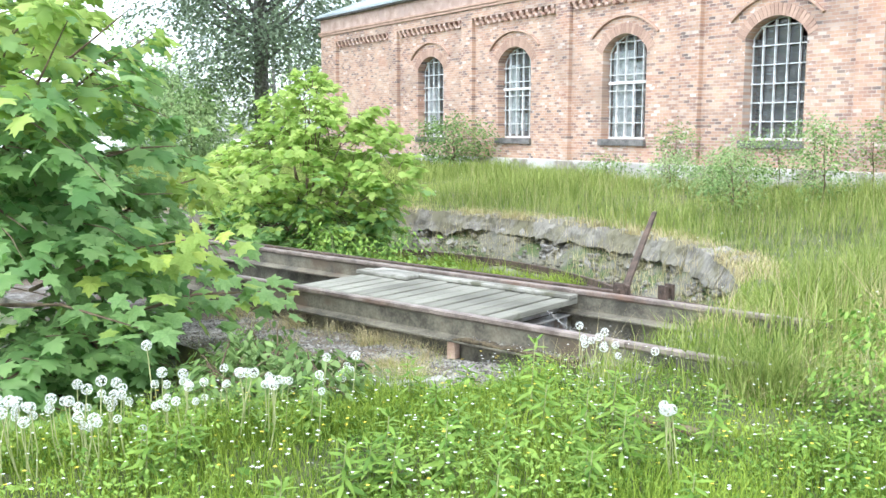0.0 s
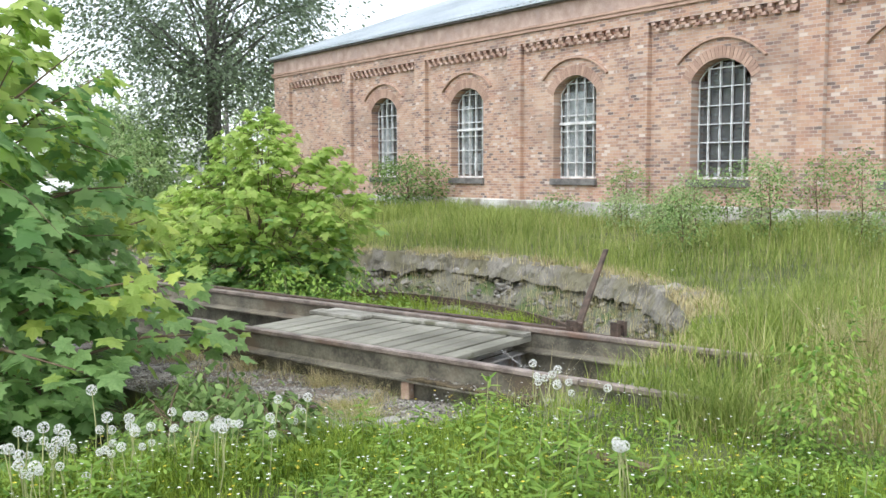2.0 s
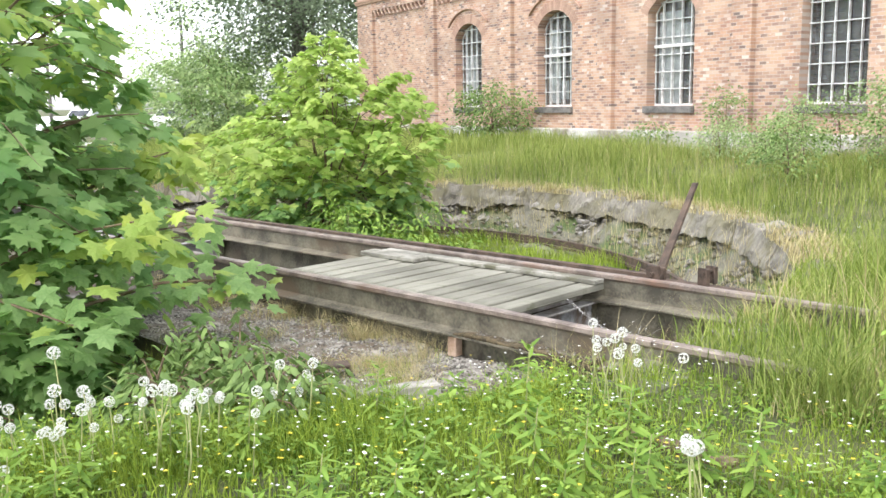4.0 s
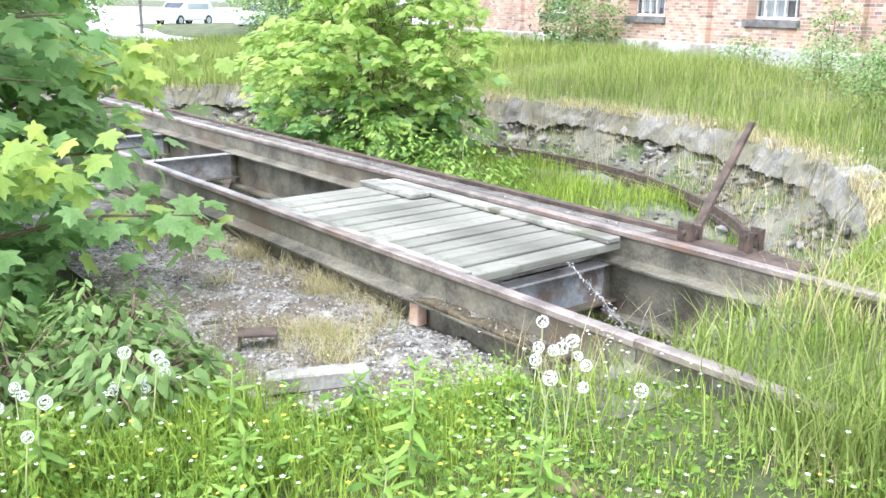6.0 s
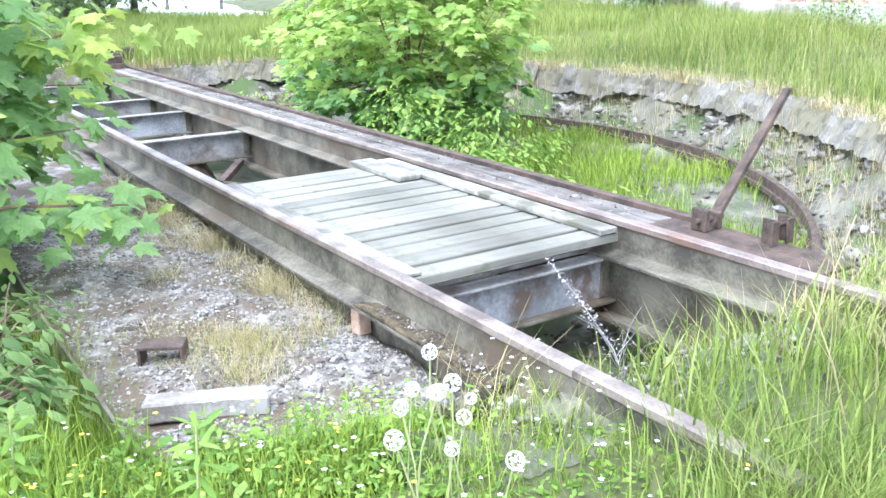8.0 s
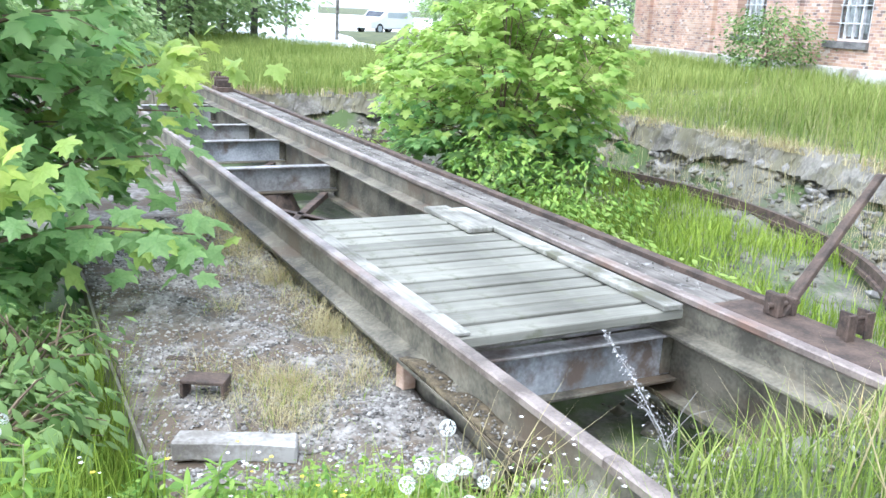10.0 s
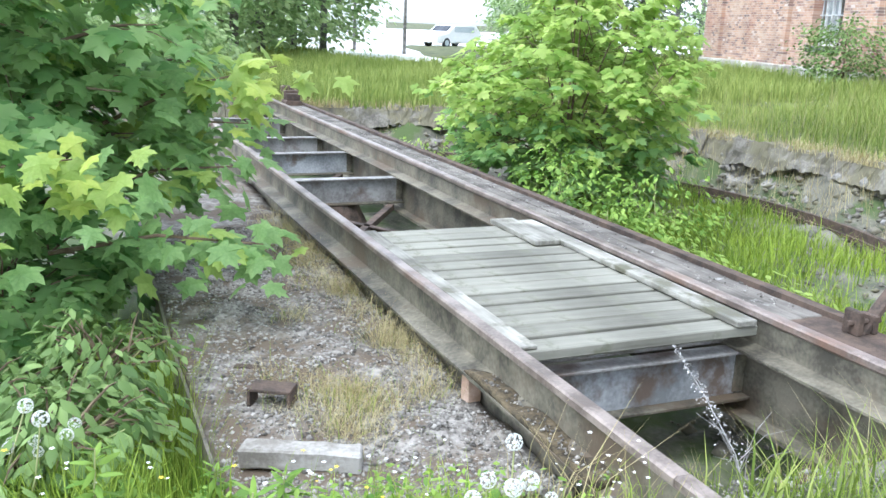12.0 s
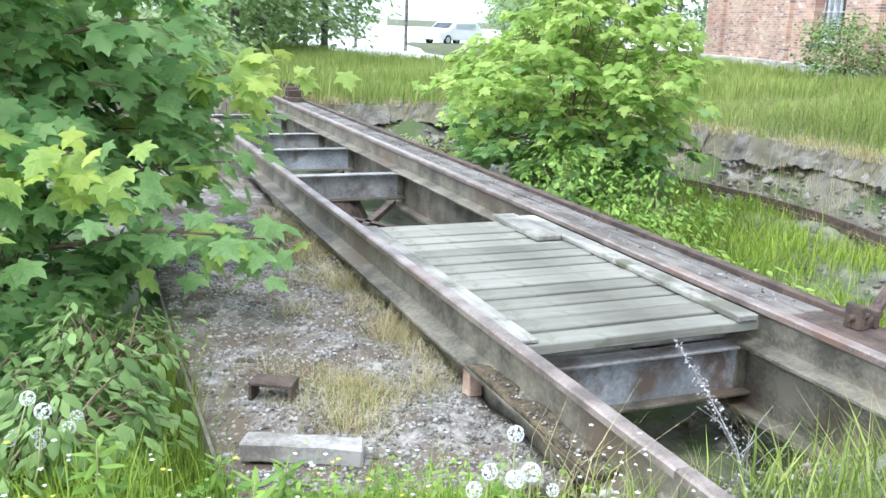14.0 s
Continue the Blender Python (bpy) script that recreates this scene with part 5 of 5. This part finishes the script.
blades("verge_grass", GRASS, rooted(x, y), rng.uniform(0.06, 0.26, len(x)) * patch * low_by_platform(x, y), rng.uniform(0.003, 0.007, len(x)), rng.uniform(0.1, 0.9, len(x)), "lush green grass on the verge")
# taller, paler grass beyond the rails' near end
x, y = scatter(38000, -2.2, 4.5, 4.4, 11.5)
k = outside_pit(x, y, 0.05) & (np.hypot(x - 0.1, y - 3.3) > 1.6)
x, y = x[k], y[k]
k = (x > -0.9) | (y > 7.3) | (rng.uniform(0, 1, len(x)) < 0.35)
x, y = x[k], y[k]
near = np.clip((y - 4.6) / 4.2, 0.28, 1) * low_by_platform(x, y) * np.where((x < -0.7) & (y < 7.3), 0.5, 1.0)
blades("verge_tall_grass", TALL_GRASS, rooted(x, y, 0.05), rng.uniform(0.15, 0.5, len(x)) * near, rng.uniform(0.002, 0.0045, len(x)), rng.uniform(0.3, 1.2, len(x)), "tall yellow-green grass beside the approach rails")

x, y = scatter(24000, -1.2, 3.0, 4.7, 8.5)
k = np.hypot(x - 0.1, y - 3.3) > 1.8
x, y = x[k], y[k]
blades("verge_straw", DRY_GRASS, rooted(x, y, 0.02), rng.uniform(0.12, 0.46, len(x)) * low_by_platform(x, y), rng.uniform(0.002, 0.004, len(x)), rng.uniform(0.3, 1.2, len(x)), "dry straw mixed into the tall grass")


def in_pit(n, a0, a1, r0, r1):
    r, a = rng.uniform(r0, r1, n), np.radians(rng.uniform(a0, a1, n))
    x, y = CENTRE[0] + r * np.cos(a), CENTRE[1] + r * np.sin(a)
    return np.stack([x, y, pit_height(x, y) - 0.01], -1)


at = in_pit(34000, -95, 14, 6.45, 7.25)
at = at[~((at[:, 1] > 3.75) & (at[:, 1] < 5.1) & (at[:, 0] < -2.68))]
at = at[(at[:, 1] < 4.9) | (rng.uniform(0, 1, len(at)) < 0.55)]
blades("bank_grass", GRASS, at, rng.uniform(0.08, 0.28, len(at)) * low_by_platform(at[:, 0], at[:, 1]), rng.uniform(0.0025, 0.006, len(at)), rng.uniform(0.2, 1.1, len(at)), "grass on the slumped bank of the pit")
at = in_pit(6500, 10, 190, 5.9, 7.0)
at[:, 2] += np.clip((np.hypot(at[:, 0] - CENTRE[0], at[:, 1] - CENTRE[1]) - 6.3) * 0.1, 0, 0.08)
at = at[np.sin(at[:, 0] * 2.3) * np.sin(at[:, 1] * 2.9 + 1) > -0.1]
blades("pit_dry_grass", DRY_GRASS, at, rng.uniform(0.05, 0.22, len(at)), rng.uniform(0.003, 0.006, len(at)), rng.uniform(0.3, 1.1, len(at)), "dry straw-coloured grass on the rubble slope")
at = in_pit(700, 6, 120, 6.2, 6.95)
blades("withered_stalks", DRY_GRASS, at, rng.uniform(0.25, 0.6, 700), np.full(700, 0.005), rng.uniform(0.2, 0.8, 700), "withered pale stalks on the rubble slope")
# loose debris and weeds over the low wall top between and beside the rails
q_r, q_a = rng.uniform(6.7, 7.15, 2600), np.radians(rng.uniform(-9, 12, 2600))
q_x, q_y = CENTRE[0] + q_r * np.cos(q_a), CENTRE[1] + q_r * np.sin(q_a)
q_z = np.where(q_r > 6.86, -0.135, pit_height(q_x, q_y))
k = (np.abs(q_y - RAIL_L) > 0.14) & (np.abs(q_y - RAIL_R) > 0.14)
tagged(pebbles("debris", np.stack([q_x, q_y, q_z], -1)[k], 0.004 + 0.018 * rng.uniform(0, 1, k.sum()) ** 3, None, PEBBLE), "grey grit and debris on the low wall top", "debris", kind="stuff")
q_r, q_a = rng.uniform(6.75, 7.45, 5200), np.radians(rng.uniform(-17, 14, 5200))
q_x, q_y = CENTRE[0] + q_r * np.cos(q_a), CENTRE[1] + q_r * np.sin(q_a)
k = (np.abs(q_y - RAIL_L) > 0.05) & (np.abs(q_y - RAIL_R) > 0.05) & (np.sin(q_x * 9) * np.sin(q_y * 7) + rng.normal(0, 0.35, 5200) > 0)
at = np.stack([q_x, q_y, np.where(q_r > 6.86, -0.15, pit_height(q_x, q_y))], -1)[k]
blades("wall_top_weeds", GRASS, at, rng.uniform(0.05, 0.24, len(at)), rng.uniform(0.002, 0.004, len(at)), rng.uniform(0.3, 1.2, len(at)), "thin grass rooted in the debris of the wall top")
at = in_pit(500, -10, 6, 6.5, 7.2)
blades("gap_stalks", DRY_GRASS, at, rng.uniform(0.2, 0.6, 500), np.full(500, 0.004), rng.uniform(0.2, 0.9, 500), "dry twiggy stalks between the rails")
r, a = rng.uniform(6.86, 7.4, 15000), np.radians(rng.uniform(4, 205, 15000))
x, y = CENTRE[0] + r * np.cos(a), CENTRE[1] + r * np.sin(a)
k = np.sin(a * 31) + np.sin(a * 13 + 1) + rng.normal(0, 0.7, 15000) > -0.6 + (7.1 - r) * 2.5
x, y = x[k], y[k]
blades("coping_grass", DRY_GRASS, np.stack([x, y, np.full(len(x), -0.17)], -1), rng.uniform(0.04, 0.2, len(x)), rng.uniform(0.006, 0.012, len(x)), rng.uniform(0.3, 1.3, len(x)), "straw-coloured grass creeping over the coping")
at = in_pit(20000, -90, -8, 6.4, 7.25)
at = at[~((at[:, 1] > 3.75) & (at[:, 1] < 5.1) & (at[:, 0] < -2.62))]
at[:, 2] += rng.uniform(0.01, 0.17, len(at)) * low_by_platform(at[:, 0], at[:, 1])
tagged(leaves("bank_herbs", HERB, OVAL, at, rng.uniform(0, 6.28, len(at)), rng.normal(0.2, 0.4, len(at)), 0.04 * rng.uniform(0.5, 1.2, len(at))), "low green herbs on the slumped bank", "herbs", kind="stuff")
at = in_pit(34000, 8, 120, 1.6, 6.05)
at = at[at[:, 1] > 7.0]
k = np.sin(at[:, 0] * 1.4) * np.sin(at[:, 1] * 1.9 + 1) + rng.normal(0, 0.3, len(at)) > -0.35
blades("pit_grass", GRASS, at[k], rng.uniform(0.08, 0.3, k.sum()), rng.uniform(0.006, 0.012, k.sum()), rng.uniform(0.2, 0.9, k.sum()), "fresh grass on the pit floor")
q = np.concatenate([rng.normal((-1.1, 5.05), (0.16, 0.14), (1300, 2)), rng.normal((-1.05, 6.6), (0.18, 0.16), (1100, 2))])
blades("rail_end_tufts", TALL_GRASS, rooted(q[:, 0], q[:, 1]), rng.uniform(0.1, 0.36, len(q)), rng.uniform(0.003, 0.007, len(q)), rng.uniform(0.2, 1.0, len(q)), "grass tufts closing over the rail ends")
# tall grass along the platform's outer edge
x, y = scatter(2400, -4.6, -2.55, 3.2, 3.77)
at = np.stack([x, y, pit_height(x, y) - 0.02], -1)
blades("edge_grass", GRASS, at, np.clip(-0.2 - at[:, 2], 0.15, 0.8) + rng.uniform(-0.1, 0.22, len(x)), rng.uniform(0.003, 0.006, len(x)), rng.uniform(0.05, 0.4, len(x)), "tall grass along the platform's edge")
# straw tufts on the grit and under the rail
c = np.array([(-3.75, 4.55), (-3.55, 4.45), (-3.9, 4.35), (-4.05, 4.2), (-4.8, 4.9), (-5.3, 4.95), (-4.4, 4.95), (-6.0, 4.9), (-3.35, 4.35), (-4.9, 4.5), (-5.6, 4.75), (-3.6, 4.2), (-3.62, 4.5), (-3.5, 4.38), (-3.7, 4.4), (-3.45, 4.55), (-3.58, 4.6), (-3.8, 4.5), (-3.3, 4.45)])
c = np.concatenate([c, np.column_stack([rng.uniform(-7.5, -3.6, 14), rng.uniform(4.75, 5.0, 14)])])
i = rng.integers(0, len(c), 5200)
q = c[i] + rng.normal(0, 0.075, (5200, 2))
q[:, 1] = np.clip(q[:, 1], 3.85, 5.0)
blades("straw_tuft", DRY_GRASS, np.column_stack([q, np.full(5200, -0.36)]), rng.uniform(0.03, 0.11, 5200) * np.where(q[:, 1] > 4.8, 2.0, 1.0), rng.uniform(0.0012, 0.0028, 5200), rng.uniform(0.5, 2.0, 5200), "straw-coloured tufts of grass on the grit")
q = c[i] + rng.normal(0, 0.12, (5200, 2))
q[:, 1] = np.clip(q[:, 1], 3.85, 5.0)
blades("grit_grass", GRASS, np.column_stack([q, np.full(5200, -0.36)])[:1100], rng.uniform(0.04, 0.12, 1100), rng.uniform(0.0012, 0.0028, 1100), rng.uniform(0.4, 1.5, 1100), "thin green grass among the straw")
x, y = scatter(130000, -55, -14, -8, 34)
k = outside_pit(x, y) & (np.hypot(x, y) < 47) & ~((x < -31.5) & (y > 13.5))
x, y = x[k], y[k]
blades("far_grass", TALL_GRASS, rooted(x, y), rng.uniform(0.2, 0.5, len(x)), rng.uniform(0.015, 0.03, len(x)), rng.uniform(0.1, 0.5, len(x)), "far uncut grass beyond the pit")


def herb_cover(name, n, x0, x1, y0, y1, size, mat, label, lift):
    x, y = scatter(n, x0, x1, y0, y1)
    k = outside_pit(x, y, 0.3) & (np.sin(x * 3.1 + y) * np.sin(y * 3.7 - x) + rng.normal(0, 0.4, len(x)) > -0.3)
    x, y = x[k], y[k]
    at = rooted(x, y, 0.0)
    at[:, 2] += rng.uniform(0.02, lift, len(x)) * (0.75 + 0.5 * np.sin(x * 3 + y * 2)) * low_by_platform(x, y)
    tagged(leaves(name, mat, OVAL, at, rng.uniform(0, 6.28, len(x)), rng.normal(0.2, 0.4, len(x)), size * rng.uniform(0.5, 1.2, len(x))), label, "herbs", kind="stuff")


herb_cover("herb_cover", 90000, -5.0, 2.2, -0.6, 5.2, 0.032, HERB, "dense low green herbs on the verge", 0.2)
herb_cover("broad_herbs", 2600, -4.0, 1.8, 0.0, 4.8, 0.075, HERB, "broad-leaved weeds on the verge", 0.16)


def stalks(n, x0, x1, y0, y1, label):
    """Thin seed-bearing grass stalks."""
    x, y = scatter(n, x0, x1, y0, y1)
    k = outside_pit(x, y, 0.3) & (np.hypot(x - 0.3, y - 2) > 1.9)
    x, y = x[k], y[k]
    n = len(x)
    h, at = rng.uniform(0.35, 0.85, n), rooted(x, y)
    blades("seed_stalks", DRY_GRASS, at, h, np.full(n, 0.004), rng.uniform(0.05, 0.5, n), label)
    return x, y


stalks(1100, -1.6, 3.0, 5.6, 11.0, "pale seeding grass stalks beside the rails")
stalks(1600, -12, 3, 11.5, 17, "pale seeding grass stalks in the meadow")


def flowers(name, mat, n, x0, x1, y0, y1, size, h, label):
    x, y = scatter(n, x0, x1, y0, y1)
    k = outside_pit(x, y, 0.2)
    x, y = x[k], y[k]
    at = rooted(x, y)
    at[:, 2] += rng.uniform(0.5, 1, len(x)) * h
    many, n = np.repeat(at, 5, 0), len(at)
    tagged(leaves(name, mat, OVAL, many, np.tile(np.arange(5) * 1.2566, n), np.full(5 * n, -0.15), np.repeat(size * rng.uniform(0.6, 1.2, n), 5), roll=0.05), label, "flowers", kind="stuff")


flowers("white_flowers", WHITE_PETAL, 1900, -4.5, 2.0, 0.5, 5.0, 0.0095, 0.29, "tiny white flowers among the verge herbs")
flowers("yellow_flowers", YELLOW_PETAL, 90, -4, 2.0, 0.0, 5.0, 0.008, 0.27, "tiny yellow flowers among the verge herbs")
flowers("meadow_flowers", WHITE_PETAL, 260, -18, 4.0, 6, 17, 0.02, 0.4, "small white flowers in the meadow")
flowers("verge_flowers", YELLOW_PETAL, 380, -3.4, 1.2, 1.2, 4.3, 0.0105, 0.26, "small pale yellow flowers in the verge grass")
flowers("cress_flowers", YELLOW_PETAL, 60, -1.0, 2.5, 5.5, 9.5, 0.014, 0.5, "small yellow flowers in tall grass")


def dandelion():
    """A seed clock: stem, core and a ball of fine parachutes."""
    t = thing("dandelion_clock", (-3.4, 2.3, -0.16), "white dandelion seed clock on a thin pale stem", "dandelion", "dandelion clocks on the verge")
    part("stem", tube(bmesh.new(), [(0, 0, 0), (0.02, 0.006, 0.22), (0.0, 0.0, 0.43)], [0.004, 0.0035, 0.003], 5), STEM, t)
    bm = bmesh.new()
    bmesh.ops.create_icosphere(bm, subdivisions=1, radius=0.007)
    g = np.random.default_rng(2)
    for i in range(76):
        d = Vector(g.normal(size=3)).normalized()
        a = d.orthogonal().normalized()
        b = d.cross(a)
        tip = d * 0.024
        w = [bm.verts.new(tip + (a * math.cos(q) + b * math.sin(q)) * 0.0065 + d * 0.005) for q in (0, 2.1, 4.2)]
        c = bm.verts.new(tip)
        for k in range(3):
            bm.faces.new((c, w[k], w[(k + 1) % 3]))
    bmesh.ops.translate(bm, vec=(0, 0, 0.435), verts=bm.verts)
    part("seed_head", bm, FLUFF, t)
    return t


clock = dandelion()
g = np.random.default_rng(8)
for (x0, y0, x1, y1, n, s) in ((-3.6, 0.9, -3.15, 1.5, 36, 0.2), (-3.2, 1.4, -2.85, 2.0, 32, 0.2), (-3.0, 2.0, -2.6, 2.75, 30, 0.2), (-2.02, 4.4, -1.68, 4.42, 11, 0.08), (-2.95, 3.12, -2.85, 3.25, 9, 0.06), (-2.3, 5.45, -2.2, 5.5, 2, 0.04)):
    for i in range(n):
        k = g.uniform()
        x, y = x0 + (x1 - x0) * k + g.normal(0, s), y0 + (y1 - y0) * k + g.normal(0, s)
        z = float(ground_height(np.float64(x), np.float64(y))) if outside_pit(x, y) else float(pit_height(np.float64(x), np.float64(y)))
        copy_thing(clock, pose(x, y, z - 0.01, g.normal(0, 7), g.normal(0, 7), g.uniform(0, 360)) @ Matrix.Scale(g.uniform(0.6, 0.92), 4))
for i in range(5):
    copy_thing(clock, pose(-0.9 + 0.03 * g.normal(), 3.42 + 0.03 * g.normal(), -0.19, g.normal(0, 8), g.normal(0, 8), i * 70) @ Matrix.Scale(0.85, 4))

# dry dock with grey seed heads in the gap between the rails
t = thing("seeding_dock", (-2.62, 5.95, -0.6), "dry weed with a fuzzy grey seed spike", "weed")
bm = bmesh.new()
spine = [Vector((0, 0, 0)), Vector((-0.12, 0, 0.2)), Vector((-0.38, 0.02, 0.36)), Vector((-0.68, 0.05, 0.5))]
tube(bm, spine, [0.004, 0.003, 0.002, 0.001], 5)
part("stem", bm, SEED, t)
for i in range(9):
    a, h = 2.4 * i, 0.12 + 0.035 * i
    foot = spine[1] * (0.3 + 0.07 * i)
    tip = foot + Vector((0.22 * math.cos(a), 0.2 * math.sin(a), 0.12 + 0.3 * h))
    part("side_twig", tube(bmesh.new(), [foot, (foot + tip) / 2 + Vector((0, 0, 0.05)), tip], [0.003, 0.002, 0.001], 4), SEED, t)
k = rng.uniform(0.3, 1.0, 420)
idx = np.clip((k * 3).astype(int), 0, 2)
fr = (k * 3 - idx)[:, None]
sp = np.array([tuple(q) for q in spine])
at = sp[idx] * (1 - fr) + sp[idx + 1] * fr + rng.normal(0, 0.016, (420, 3)) * (1.25 - k)[:, None] * 1.6
tagged(leaves("seed_spike", SEED, DIAMOND, at, rng.uniform(0, 6.28, 420), rng.normal(0, 0.6, 420), rng.uniform(0.008, 0.017, 420), t), kind="stuff")


# ---- distance: bright yard, low hall, poles, parked cars ----
bm = bmesh.new()
vs = [bm.verts.new(q) for q in ((-35, 13.5, -0.11), (-30, 22, -0.11), (-70, 70, -0.11), (-190, 120, -0.11), (-190, 30, -0.11))]
bm.faces.new(vs)
tagged(part("yard", bm, LOT), "pale gravel yard beyond the meadow", "yard", kind="structure")
t = thing("low_hall", (-72, 27, -0.2), "long low white hall with a yellow fascia", "building", turn=100)
part("wall", boxed(-14, 1, 0, 10, 0, 3.4), WHITE_WALL, t)
part("fascia", boxed(-14.2, 1.2, -0.25, 10.2, 3.4, 4.1), FASCIA, t)
part("roof", boxed(-14, 1, 0, 10, 4.1, 4.3), ROOF, t)
for x, y, h in ((-41, 18.3, 6.0), (-44.5, 16.9, 7.0)):
    t = thing("wooden_pole", (x, y, -0.2), "slim dark wooden pole at the yard's edge", "pole", "poles at the yard")
    part("shaft", tube(bmesh.new(), [(0, 0, 0), (0.02, 0, h * 0.5), (0.06, 0, h)], [0.09, 0.075, 0.06], 8), BARK, t)


def car(x, y, turn):
    t = thing("parked_car", (x, y, -0.11), "white parked car on the pale yard", "car", "cars parked in the yard", turn=turn)
    bm = bmesh.new()
    side = [(-2.1, 0.3), (2.1, 0.3), (2.15, 0.75), (1.2, 0.95), (0.6, 1.42), (-1.5, 1.45), (-2.1, 0.9)]
    a, b = [bm.verts.new((p, -0.85, q)) for p, q in side], [bm.verts.new((p, 0.85, q)) for p, q in side]
    bm.faces.new(a)
    bm.faces.new(b[::-1])
    for i in range(7):
        bm.faces.new((a[i], b[i], b[(i + 1) % 7], a[(i + 1) % 7]))
    bmesh.ops.recalc_face_normals(bm, faces=bm.faces)
    bmesh.ops.bevel(bm, geom=list(bm.edges), offset=0.06, segments=2, affect="EDGES")
    part("body", bm, WHITE_WALL, t)
    # side windows: the roof's grey stands in for sky reflected in the glass
    for y0 in (-0.86, 0.852):
        part("side_window", boxed(-1.3, 0.6, y0, y0 + 0.01, 0.98, 1.32), ROOF, t)
    bm = boxed(-0.01, 0.01, -0.68, 0.68, -0.26, 0.26)
    bmesh.ops.transform(bm, matrix=Matrix.Translation((0.92, 0, 1.2)) @ Matrix.Rotation(radians(-51), 4, "Y"), verts=bm.verts)
    part("windscreen", bm, DARK_GLASS, t)
    for wx in (-1.3, 1.3):
        for wy in (-0.86, 0.7):
            w = part("wheel", tube(bmesh.new(), [(wx, wy, 0.31), (wx, wy + 0.16, 0.31)], [0.31, 0.31], 16), TYRE, t)
            part("rim", tube(bmesh.new(), [(wx, wy - 0.004, 0.31), (wx, wy + 0.164, 0.31)], [0.19, 0.19], 12), ROOF, w)
    return t


c = car(-55, 26.6, -65)
copy_thing(c, pose(-45, 27, -0.11, 0, 0, -60))
copy_thing(c, pose(-47, 30, -0.11, 0, 0, -60))
